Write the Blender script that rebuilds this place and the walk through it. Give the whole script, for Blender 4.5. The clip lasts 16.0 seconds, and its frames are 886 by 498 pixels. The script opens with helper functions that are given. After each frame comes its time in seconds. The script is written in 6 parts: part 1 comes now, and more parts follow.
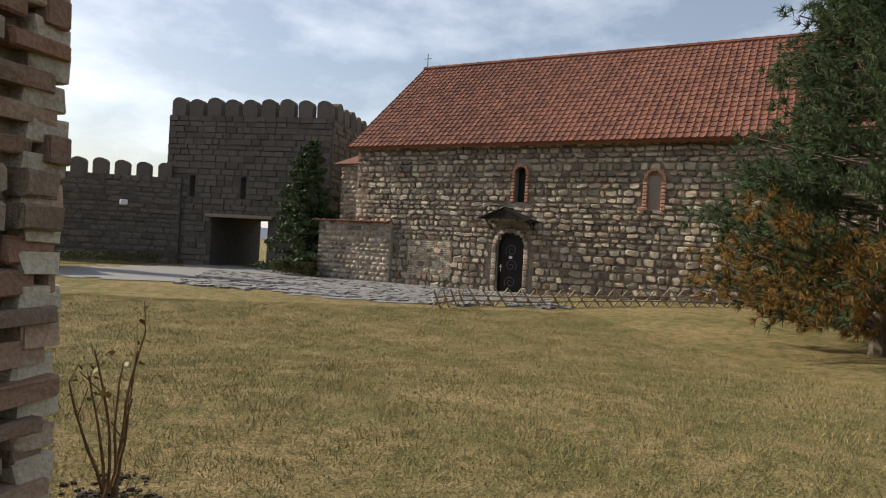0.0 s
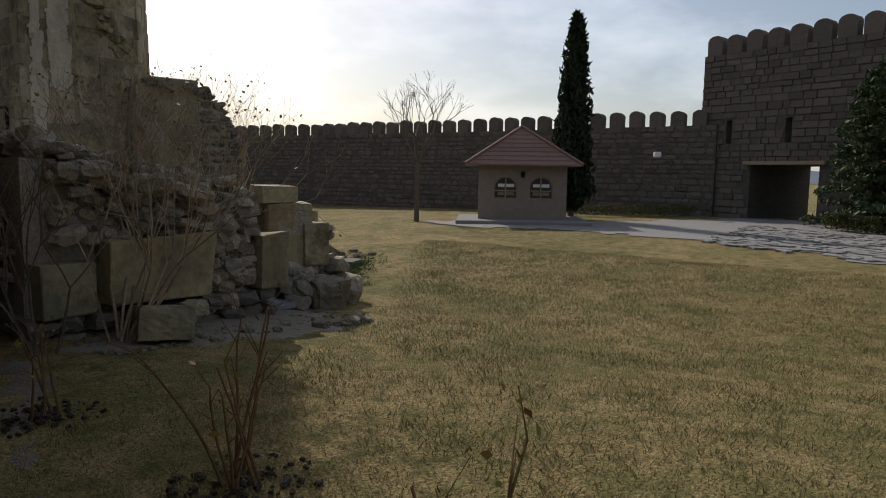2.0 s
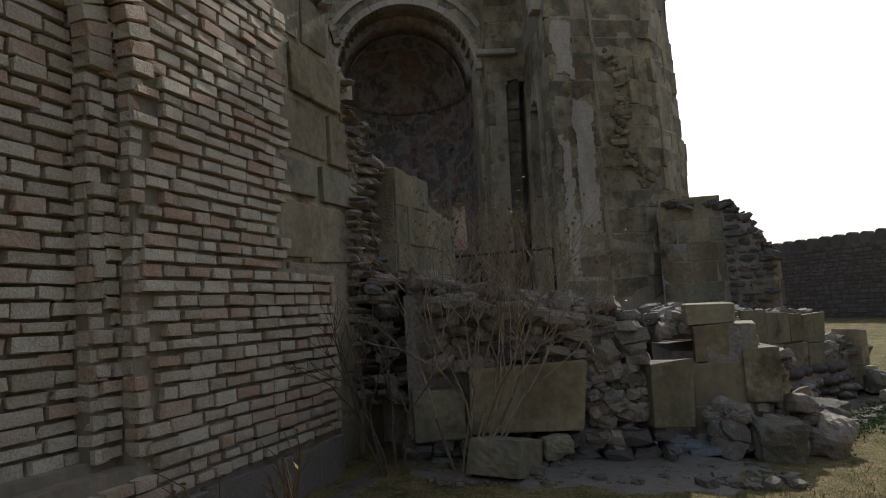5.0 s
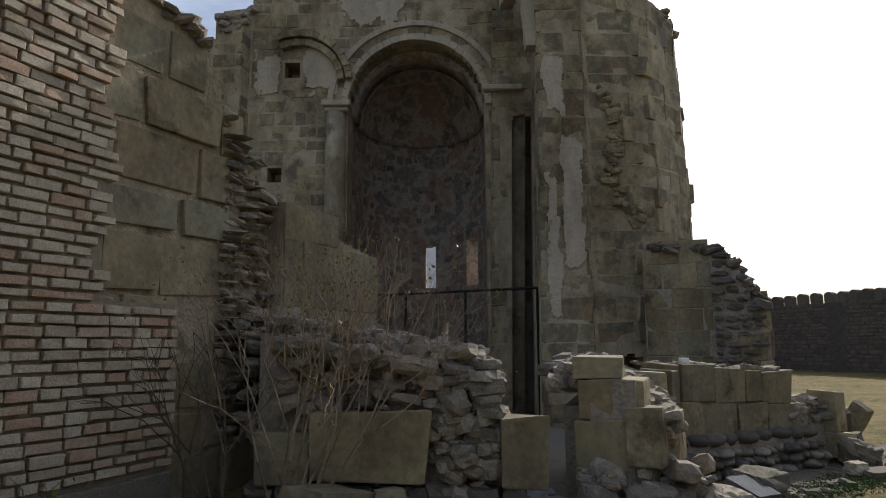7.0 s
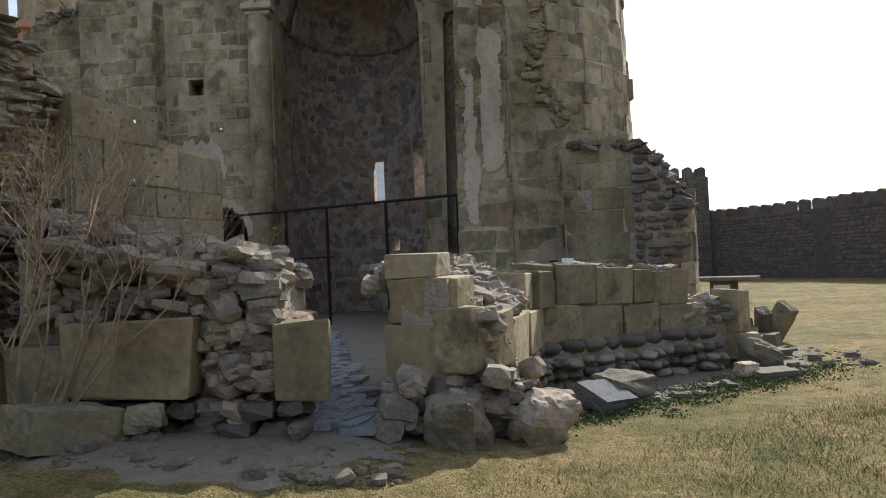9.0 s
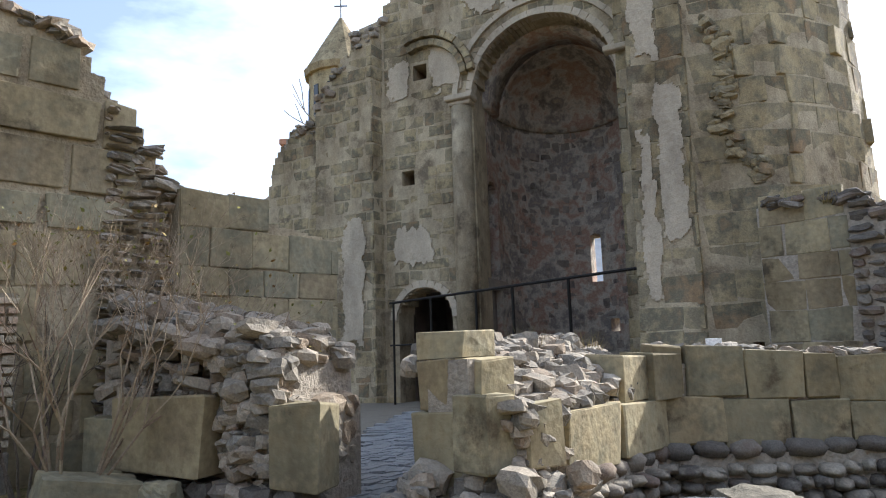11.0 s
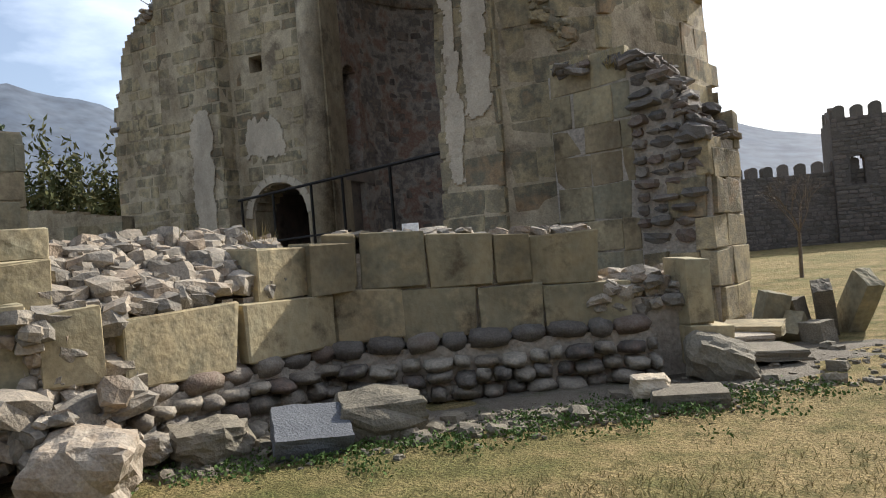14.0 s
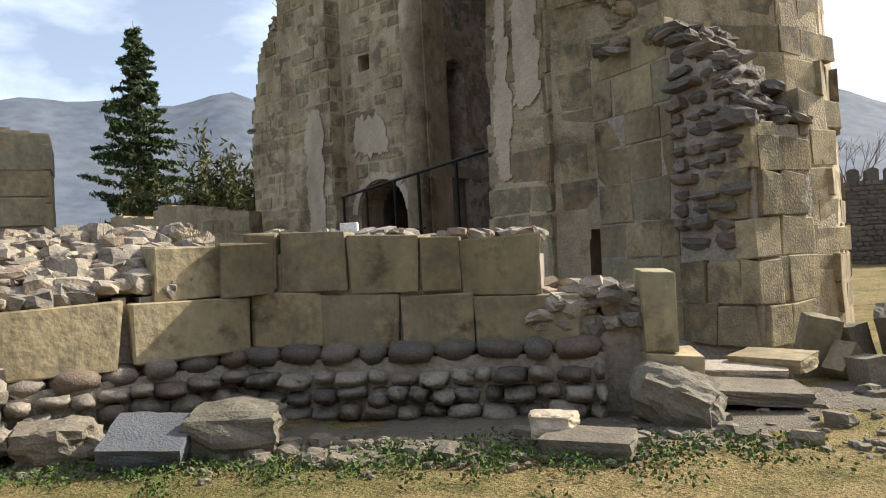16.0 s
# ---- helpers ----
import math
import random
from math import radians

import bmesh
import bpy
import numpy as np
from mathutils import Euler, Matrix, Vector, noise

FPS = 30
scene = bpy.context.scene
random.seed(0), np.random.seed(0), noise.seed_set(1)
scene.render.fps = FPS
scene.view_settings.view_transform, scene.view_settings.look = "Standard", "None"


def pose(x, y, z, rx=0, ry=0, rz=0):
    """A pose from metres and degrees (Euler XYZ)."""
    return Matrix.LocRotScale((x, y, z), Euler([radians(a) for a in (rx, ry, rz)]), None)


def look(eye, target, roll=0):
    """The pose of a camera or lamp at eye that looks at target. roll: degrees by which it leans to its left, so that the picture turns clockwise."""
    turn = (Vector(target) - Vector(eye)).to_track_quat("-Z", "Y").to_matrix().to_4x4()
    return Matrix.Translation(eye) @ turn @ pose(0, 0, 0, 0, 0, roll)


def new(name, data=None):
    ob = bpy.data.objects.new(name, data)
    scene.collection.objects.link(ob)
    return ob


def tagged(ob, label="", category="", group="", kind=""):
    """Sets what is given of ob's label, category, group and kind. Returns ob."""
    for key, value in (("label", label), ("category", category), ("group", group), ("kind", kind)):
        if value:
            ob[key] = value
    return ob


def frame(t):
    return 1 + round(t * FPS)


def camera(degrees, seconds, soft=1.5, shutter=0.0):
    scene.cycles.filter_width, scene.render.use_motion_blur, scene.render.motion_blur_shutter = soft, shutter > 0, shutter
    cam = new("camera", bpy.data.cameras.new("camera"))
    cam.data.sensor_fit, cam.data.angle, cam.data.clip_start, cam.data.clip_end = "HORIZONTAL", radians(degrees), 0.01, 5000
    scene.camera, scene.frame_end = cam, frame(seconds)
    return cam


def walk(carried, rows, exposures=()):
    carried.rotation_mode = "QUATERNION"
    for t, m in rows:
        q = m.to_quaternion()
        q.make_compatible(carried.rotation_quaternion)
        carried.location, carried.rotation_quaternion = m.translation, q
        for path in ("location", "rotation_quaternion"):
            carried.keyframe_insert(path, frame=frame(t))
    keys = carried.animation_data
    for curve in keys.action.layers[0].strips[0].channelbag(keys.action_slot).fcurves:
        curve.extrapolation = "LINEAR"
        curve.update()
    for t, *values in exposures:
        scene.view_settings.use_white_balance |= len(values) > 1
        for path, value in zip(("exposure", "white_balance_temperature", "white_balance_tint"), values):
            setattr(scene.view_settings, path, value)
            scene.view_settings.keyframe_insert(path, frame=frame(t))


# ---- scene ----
import collections

cam = camera(66.3, 16.0, soft=1.1)
PATH = [
    (0, (-5.66, 0.615, 1.535), (-3.691, 0.266, 1.526), 3.1),
    (0.5, (-5.173, 0.498, 1.569), (-3.184, 0.352, 1.414), 4.1),
    (1, (-4.465, 0.315, 1.586), (-2.5, 0.615, 1.366), 1.8),
    (1.5, (-3.966, 0.411, 1.633), (-2.101, 1.102, 1.418), 2.6),
    (2, (-3.557, 0.723, 1.708), (-1.896, 1.817, 1.49), 0.9),
    (2.5, (-3.097, 0.724, 1.728), (-1.752, 2.191, 1.526), -1.0),
    (3, (-2.627, 0.593, 1.714), (-1.474, 2.213, 1.498), 0.2),
    (3.5, (-2.285, 0.439, 1.591), (-1.428, 2.244, 1.675), -4.3),
    (3.7, (-2.116, 0.446, 1.577), (-1.477, 2.339, 1.651), -5.9),
    (5.8, (0.072, -0.059, 1.67), (0.06, 1.929, 1.885), -2.3),
    (6, (0.333, -0.091, 1.614), (0.255, 1.897, 1.819), -2.1),
    (6.5, (0.833, 0.092, 1.655), (0.751, 2.079, 1.871), -1.4),
    (7, (1.223, 0.306, 1.676), (1.187, 2.286, 1.952), -0.5),
    (7.5, (1.742, 0.405, 1.688), (1.498, 2.356, 2.051), -0.7),
    (8, (2.181, 0.612, 1.55), (2.011, 2.582, 1.852), 3.0),
    (8.5, (2.729, 0.854, 1.435), (2.619, 2.844, 1.591), -1.6),
    (9, (3.165, 1.235, 1.403), (3.099, 3.233, 1.454), -2.4),
    (9.5, (3.754, 1.488, 1.324), (3.46, 3.459, 1.484), -3.4),
    (10, (4.247, 1.797, 1.274), (3.625, 3.685, 1.497), -4.1),
    (10.2, (4.396, 1.913, 1.271), (3.694, 3.771, 1.505), -3.2),
    (12.3, (5.937, 3.145, 1.379), (4.901, 4.79, 1.848), -0.7),
    (12.5, (6.023, 3.241, 1.34), (4.923, 4.847, 1.797), -0.0),
    (13, (6.407, 3.567, 1.29), (5.333, 5.23, 1.571), -3.2),
    (13.5, (6.881, 3.975, 1.204), (5.808, 5.651, 1.398), -5.1),
    (14, (7.312, 4.41, 1.151), (6.542, 6.256, 1.156), -4.7),
    (14.5, (7.731, 4.821, 1.125), (6.81, 6.596, 1.151), -5.3),
    (15, (8.095, 5.224, 1.082), (7.104, 6.961, 1.115), -1.4),
    (15.5, (8.542, 5.619, 1.069), (7.357, 7.229, 1.113), -4.2),
    (16, (8.89, 6.074, 1.064), (7.659, 7.65, 1.096), -3.2),
]
EXPOSURES = [(0, 0.05, 6650, 10), (1, -0.05, 6600, 10), (1.5, -0.25, 6500, 10), (2, -0.55, 6350, 10), (2.5, -1.2, 6000, 10), (3, -0.55, 6050, 10), (3.5, -1.45, 5600, 10), (5.8, 0.45, 6100, 10), (6.5, 1.1, 6100, 10), (7, -0.3, 6100, 10), (7.5, 0.4, 6100, 10), (8, -0.1, 6000, 10), (8.5, -0.95, 5650, 10), (9, 0.4, 6100, 10), (9.5, -0.15, 6050, 10), (10, 1.1, 5700, 10), (12.5, 0.68, 6150, 10), (13, 0.6, 6150, 10), (13.5, 0.55, 6050, 10), (14, 0.5, 6200, 10), (14.5, 0.6, 6250, 10), (15.5, 0.7, 6550, 10), (16, 0.7, 6550, 10)]
walk(cam, [(t, look(eye, target, roll)) for t, eye, target, roll in PATH], EXPOSURES)

def ground_z(x, y):
    """Height of the lawn."""
    s = min(1.0, max(0.0, (x + 1.0) / 6.0))
    z = 0.22 - 0.40 * s * s * (3 - 2 * s)
    f = min(1.0, max(0.0, (x - 8.0) / 9.0))
    z += 0.14 * f
    if y < -6:
        z += 0.05 * min(10.0, -6 - y)
    d = min(1.0, max(0.0, (y - 13.0) / 16.0))
    return z - 0.35 * d


# ---- daylight ----
SUN_YAW, SUN_UP = -29.0, 34.5
to_sun = Vector((math.sin(radians(-SUN_YAW)) * math.cos(radians(SUN_UP)), math.cos(radians(SUN_YAW)) * math.cos(radians(SUN_UP)), math.sin(radians(SUN_UP))))
sun_data = bpy.data.lights.new("sun", "SUN")
sun_data.energy, sun_data.angle, sun_data.color = 5.0, radians(0.6), (1.0, 0.93, 0.82)
sun = new("sun", sun_data)
sun.matrix_world = look(to_sun * 60, (0, 0, 0))

world = bpy.data.worlds.new("sky")
scene.world = world
world.use_nodes = True
wn, wl = world.node_tree.nodes, world.node_tree.links
wn.clear()
sky = wn.new("ShaderNodeTexSky")
sky.sky_type, sky.sun_disc = "NISHITA", False
sky.sun_elevation, sky.sun_rotation = radians(SUN_UP), radians(-SUN_YAW)
sky.air_density, sky.dust_density, sky.ozone_density = 1.0, 2.2, 1.8
geo = wn.new("ShaderNodeTexCoord")
stretch = wn.new("ShaderNodeMapping")
stretch.inputs["Scale"].default_value = (1.5, 2.2, 5.5)
stretch.inputs["Rotation"].default_value = (0.1, 0.15, 0.5)
wl.new(geo.outputs["Generated"], stretch.inputs["Vector"])
cloud = wn.new("ShaderNodeTexNoise")
cloud.inputs["Scale"].default_value, cloud.inputs["Detail"].default_value, cloud.inputs["Roughness"].default_value = 1.7, 7.0, 0.55
wl.new(stretch.outputs["Vector"], cloud.inputs["Vector"])
ramp = wn.new("ShaderNodeValToRGB")
ramp.color_ramp.elements[0].position, ramp.color_ramp.elements[1].position = 0.42, 0.66
ramp.color_ramp.elements[0].color = (0.24, 0.24, 0.24, 1)
ramp.color_ramp.elements[1].color = (0.88, 0.88, 0.88, 1)
wl.new(cloud.outputs["Fac"], ramp.inputs["Fac"])
mixed = wn.new("ShaderNodeMix")
mixed.data_type = "RGBA"
wl.new(ramp.outputs["Color"], mixed.inputs[0])
wl.new(sky.outputs["Color"], mixed.inputs[6])
lit = wn.new("ShaderNodeMix")
lit.data_type, lit.blend_type = "RGBA", "ADD"
lit.inputs[0].default_value = 1.0
lit.inputs[6].default_value = (5.6, 5.75, 6.0, 1)
glow = wn.new("ShaderNodeMix")
glow.data_type, glow.blend_type = "RGBA", "MULTIPLY"
glow.inputs[0].default_value = 1.0
glow.inputs[7].default_value = (0.95, 0.9, 0.86, 1)
wl.new(sky.outputs["Color"], glow.inputs[6])
wl.new(glow.outputs[2], lit.inputs[7])
wl.new(lit.outputs[2], mixed.inputs[7])
back = wn.new("ShaderNodeBackground")
back.inputs["Strength"].default_value = 0.11
wl.new(mixed.outputs[2], back.inputs["Color"])
wout = wn.new("ShaderNodeOutputWorld")
wl.new(back.outputs["Background"], wout.inputs["Surface"])


# ---- materials ----
def material(name, tones, scale=6.0, rough=0.9, bump=0.4, vary=0.5, stain=None, stain_scale=1.3, stain_at=0.55, metal=0.0, fine=40.0, weather=0.0, speck=1.0):
    """Weathered surface: tones are picked piece by piece and blotched by noise, with grain in the relief and an optional stain."""
    m = bpy.data.materials.new(name)
    m.use_nodes = True
    n, l = m.node_tree.nodes, m.node_tree.links
    shader = n["Principled BSDF"]
    shader.inputs["Metallic"].default_value = metal
    co = n.new("ShaderNodeNewGeometry")
    info = n.new("ShaderNodeObjectInfo")
    both = n.new("ShaderNodeMath")
    both.operation = "ADD"
    l.new(info.outputs["Random"], both.inputs[0])
    l.new(co.outputs["Random Per Island"], both.inputs[1])
    fr = n.new("ShaderNodeMath")
    fr.operation = "FRACT"
    l.new(both.outputs[0], fr.inputs[0])
    big = n.new("ShaderNodeTexNoise")
    big.inputs["Scale"].default_value, big.inputs["Detail"].default_value, big.inputs["Roughness"].default_value = scale, 6.0, 0.65
    l.new(co.outputs["Position"], big.inputs["Vector"])
    blend = n.new("ShaderNodeMapRange")
    blend.inputs["From Min"].default_value, blend.inputs["From Max"].default_value = 0.25, 0.75
    l.new(big.outputs["Fac"], blend.inputs["Value"])
    pick = n.new("ShaderNodeMix")
    pick.inputs[0].default_value = vary
    l.new(blend.outputs["Result"], pick.inputs[2])
    l.new(fr.outputs[0], pick.inputs[3])
    cr = n.new("ShaderNodeValToRGB")
    el = cr.color_ramp.elements
    el[0].color, el[1].color = (*tones[0], 1), (*tones[-1], 1)
    for k, tone in enumerate(tones[1:-1], 1):
        e = el.new(k / (len(tones) - 1))
        e.color = (*tone, 1)
    l.new(pick.outputs[0], cr.inputs["Fac"])
    colour = cr.outputs["Color"]
    if stain:
        st = n.new("ShaderNodeTexNoise")
        st.inputs["Scale"].default_value, st.inputs["Detail"].default_value, st.inputs["Roughness"].default_value = stain_scale, 8.0, 0.7
        l.new(co.outputs["Position"], st.inputs["Vector"])
        sr = n.new("ShaderNodeMapRange")
        sr.inputs["From Min"].default_value, sr.inputs["From Max"].default_value = stain_at, stain_at + 0.12
        sr.inputs["To Max"].default_value = 0.85
        l.new(st.outputs["Fac"], sr.inputs["Value"])
        sm = n.new("ShaderNodeMix")
        sm.data_type = "RGBA"
        l.new(sr.outputs["Result"], sm.inputs[0])
        l.new(colour, sm.inputs[6])
        sm.inputs[7].default_value = (*stain, 1)
        colour = sm.outputs[2]
    grain = n.new("ShaderNodeTexNoise")
    grain.inputs["Scale"].default_value, grain.inputs["Detail"].default_value = fine, 5.0
    l.new(co.outputs["Position"], grain.inputs["Vector"])
    gr = n.new("ShaderNodeMapRange")
    gr.inputs["From Min"].default_value, gr.inputs["From Max"].default_value = 0.3, 0.7
    gr.inputs["To Min"].default_value, gr.inputs["To Max"].default_value = 1 - 0.22 * speck, 1 + 0.18 * speck
    l.new(grain.outputs["Fac"], gr.inputs["Value"])
    mul = n.new("ShaderNodeMix")
    mul.data_type, mul.blend_type = "RGBA", "MULTIPLY"
    mul.inputs[0].default_value = 1.0
    l.new(colour, mul.inputs[6])
    l.new(gr.outputs["Result"], mul.inputs[7])
    colour = mul.outputs[2]
    if weather:
        streak = n.new("ShaderNodeMapping")
        streak.inputs["Scale"].default_value = (1.0, 1.0, 0.45)
        l.new(co.outputs["Position"], streak.inputs["Vector"])
        wt = n.new("ShaderNodeTexNoise")
        wt.inputs["Scale"].default_value, wt.inputs["Detail"].default_value, wt.inputs["Roughness"].default_value = 0.9, 9.0, 0.68
        l.new(streak.outputs["Vector"], wt.inputs["Vector"])
        wr = n.new("ShaderNodeValToRGB")
        we = wr.color_ramp.elements
        we[0].position, we[0].color = 0.36, (1 - weather, 1 - 1.08 * weather, 1 - 1.2 * weather, 1)
        we[1].position, we[1].color = 0.62, (1.12, 1.1, 1.04, 1)
        l.new(wt.outputs["Fac"], wr.inputs["Fac"])
        wm = n.new("ShaderNodeMix")
        wm.data_type, wm.blend_type = "RGBA", "MULTIPLY"
        wm.inputs[0].default_value = 1.0
        l.new(colour, wm.inputs[6])
        l.new(wr.outputs["Color"], wm.inputs[7])
        colour = wm.outputs[2]
    l.new(colour, shader.inputs["Base Color"])
    shader.inputs["Roughness"].default_value = rough
    shader.inputs["Specular IOR Level"].default_value = 0.25
    if bump:
        add = n.new("ShaderNodeMath")
        l.new(grain.outputs["Fac"], add.inputs[0])
        l.new(big.outputs["Fac"], add.inputs[1])
        bp = n.new("ShaderNodeBump")
        bp.inputs["Strength"].default_value, bp.inputs["Distance"].default_value = bump, 0.03
        l.new(add.outputs[0], bp.inputs["Height"])
        l.new(bp.outputs["Normal"], shader.inputs["Normal"])
    return m


SAND = material("sandstone", [(0.19, 0.165, 0.11), (0.33, 0.28, 0.18), (0.25, 0.235, 0.17), (0.38, 0.32, 0.2), (0.26, 0.21, 0.135), (0.29, 0.27, 0.195)], 3.0, vary=0.6, stain=(0.10, 0.085, 0.06), stain_scale=1.8, stain_at=0.56, bump=0.3, fine=16, weather=0.45, speck=0.8)
PLASTER_STONE = material("weathered_ashlar", [(0.18, 0.155, 0.105), (0.37, 0.305, 0.19), (0.25, 0.22, 0.155), (0.42, 0.345, 0.21), (0.18, 0.165, 0.12), (0.33, 0.235, 0.14), (0.15, 0.125, 0.09)], 2.2, vary=0.42, stain=(0.11, 0.088, 0.062), stain_scale=0.9, stain_at=0.57, weather=0.5, speck=0.7)
MORTAR = material("lime_mortar", [(0.23, 0.195, 0.155), (0.34, 0.295, 0.235), (0.28, 0.245, 0.2)], 5.0, vary=0.0, bump=0.8, fine=25)
CHURCH_MORTAR = material("church_mortar", [(0.17, 0.145, 0.11), (0.29, 0.25, 0.195), (0.22, 0.19, 0.15)], 2.0, vary=0.0, bump=0.8, fine=22)
LIME = material("smeared_lime", [(0.29, 0.24, 0.16), (0.47, 0.395, 0.275), (0.40, 0.34, 0.245), (0.27, 0.22, 0.15)], 2.4, vary=0.0, bump=0.7, stain=(0.15, 0.12, 0.085), stain_scale=1.1, stain_at=0.54, fine=30, weather=0.5, speck=0.7)
FRESCO = material("fresco_plaster", [(0.15, 0.125, 0.11), (0.38, 0.325, 0.26), (0.30, 0.185, 0.135), (0.43, 0.375, 0.30), (0.19, 0.165, 0.15), (0.37, 0.30, 0.225), (0.24, 0.17, 0.13)], 1.1, vary=0.0, bump=0.4, stain=(0.09, 0.075, 0.068), stain_scale=1.6, stain_at=0.55)
GREY_RUBBLE = material("grey_rubble", [(0.12, 0.108, 0.085), (0.215, 0.19, 0.148), (0.16, 0.145, 0.115), (0.28, 0.248, 0.19)], 8.0, vary=0.7, fine=50, weather=0.3)
OLD_PLASTER = material("old_plaster", [(0.40, 0.345, 0.265), (0.50, 0.435, 0.34), (0.44, 0.37, 0.28)], 4.0, vary=0.1, bump=0.35, stain=(0.26, 0.21, 0.16), stain_scale=2.4, stain_at=0.60, weather=0.3, speck=0.5)
APSE_STONE = material("faded_fresco_stone", [(0.20, 0.16, 0.13), (0.30, 0.24, 0.19), (0.24, 0.205, 0.17), (0.17, 0.14, 0.12), (0.32, 0.21, 0.155)], 2.0, vary=0.4, stain=(0.09, 0.07, 0.06), stain_scale=1.2, stain_at=0.52)
DARK_STONE = material("dark_basalt", [(0.085, 0.075, 0.065), (0.15, 0.135, 0.115), (0.11, 0.095, 0.08), (0.21, 0.185, 0.15), (0.15, 0.11, 0.085), (0.26, 0.23, 0.18)], 8.0, vary=0.7, fine=60)
RUBBLE = material("rubble_stone", [(0.22, 0.185, 0.14), (0.31, 0.265, 0.205), (0.17, 0.155, 0.13), (0.38, 0.33, 0.26), (0.27, 0.21, 0.15), (0.13, 0.115, 0.095)], 9.0, vary=0.7, fine=50)
YELLOW = material("ochre_sandstone", [(0.25, 0.21, 0.13), (0.37, 0.31, 0.195), (0.28, 0.255, 0.175), (0.41, 0.34, 0.215), (0.31, 0.245, 0.15)], 3.5, vary=0.45, stain=(0.115, 0.09, 0.06), stain_scale=2.2, stain_at=0.54, fine=14, bump=0.3, weather=0.4, speck=0.8)
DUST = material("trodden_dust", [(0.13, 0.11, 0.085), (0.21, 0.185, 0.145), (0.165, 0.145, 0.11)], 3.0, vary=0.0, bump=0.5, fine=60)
# Browner, darker copy of thin_brick: the end wall's shade is in its tones.
SHADED_BRICK = material("shaded_dark_brick", [(0.24, 0.185, 0.135), (0.31, 0.25, 0.185), (0.2, 0.145, 0.105), (0.28, 0.16, 0.11), (0.35, 0.29, 0.215)], 6.0, vary=0.75, fine=70, weather=0.25)
BRICK = material("thin_brick", [(0.43, 0.365, 0.265), (0.53, 0.455, 0.34), (0.38, 0.315, 0.225), (0.57, 0.50, 0.375), (0.49, 0.415, 0.305), (0.44, 0.30, 0.205), (0.50, 0.43, 0.315)], 6.0, vary=0.75, fine=70)
BRICK_MORTAR = material("brick_mortar", [(0.24, 0.205, 0.155), (0.33, 0.285, 0.215)], 5.0, vary=0.0, bump=0.4, fine=18, weather=0.3, speck=0.5)
COBBLE = material("river_cobble", [(0.32, 0.275, 0.21), (0.47, 0.41, 0.32), (0.22, 0.185, 0.15), (0.54, 0.475, 0.38), (0.34, 0.25, 0.18), (0.16, 0.135, 0.115), (0.41, 0.355, 0.275)], 8.0, vary=0.88, fine=40, stain=(0.12, 0.10, 0.08), stain_scale=0.7, stain_at=0.60, weather=0.25)
FORT = material("fortress_stone", [(0.07, 0.06, 0.05), (0.12, 0.105, 0.085), (0.155, 0.13, 0.108), (0.09, 0.077, 0.066)], 6.0, vary=0.7, fine=25)
FORT_MORTAR = material("fortress_mortar", [(0.075, 0.065, 0.055), (0.12, 0.105, 0.09)], 3.0, vary=0.0, bump=0.7, fine=12)
TILE = material("clay_roof_tile", [(0.17, 0.066, 0.04), (0.225, 0.092, 0.056), (0.13, 0.052, 0.034), (0.19, 0.077, 0.048)], 5.0, vary=0.7, rough=0.75)
OLD_TILE = material("brown_roof_tile", [(0.17, 0.10, 0.08), (0.24, 0.15, 0.12), (0.20, 0.12, 0.10)], 5.0, vary=0.6, rough=0.8)
IRON = material("black_iron", [(0.015, 0.014, 0.013), (0.035, 0.03, 0.026)], 20.0, rough=0.55, metal=0.6, bump=0.15)
WOOD = material("grey_wood", [(0.20, 0.15, 0.10), (0.32, 0.25, 0.17), (0.26, 0.20, 0.14)], 12.0, vary=0.5)
BARK = material("bark", [(0.10, 0.08, 0.06), (0.19, 0.15, 0.11)], 14.0, vary=0.2, bump=0.8)
TWIG = material("pale_twig", [(0.20, 0.14, 0.09), (0.40, 0.32, 0.22), (0.15, 0.09, 0.06)], 5.0, vary=0.8, bump=0.0)
ROSE = material("rose_cane", [(0.10, 0.05, 0.03), (0.16, 0.09, 0.045), (0.12, 0.10, 0.04)], 6.0, vary=0.6, bump=0.0)
LEAF = material("autumn_leaf", [(0.12, 0.13, 0.03), (0.22, 0.19, 0.04), (0.20, 0.09, 0.03)], 6.0, vary=0.9, bump=0.0, rough=0.6)
NEEDLE = material("pine_needle", [(0.035, 0.06, 0.025), (0.06, 0.09, 0.035), (0.09, 0.11, 0.045)], 2.0, vary=0.5, bump=0.0, rough=0.7)
RUST_NEEDLE = material("rusty_needle", [(0.16, 0.10, 0.03), (0.26, 0.14, 0.03)], 2.0, vary=0.6, bump=0.0)
CYPRESS = material("cypress_green", [(0.018, 0.028, 0.014), (0.035, 0.05, 0.022)], 3.0, vary=0.6, bump=0.0)
JUNIPER = material("juniper_green", [(0.05, 0.06, 0.022), (0.09, 0.095, 0.035), (0.13, 0.11, 0.04)], 2.0, vary=0.6, bump=0.0)
PAVING = material("grey_paving", [(0.15, 0.145, 0.14), (0.24, 0.23, 0.22), (0.19, 0.185, 0.18)], 5.0, vary=0.7)
RENDER = material("pinkish_render", [(0.21, 0.17, 0.14), (0.27, 0.22, 0.18)], 4.0, vary=0.0, bump=0.3)
TERRACOTTA = material("terracotta_surround", [(0.40, 0.20, 0.13), (0.48, 0.27, 0.18)], 5.0, vary=0.4)
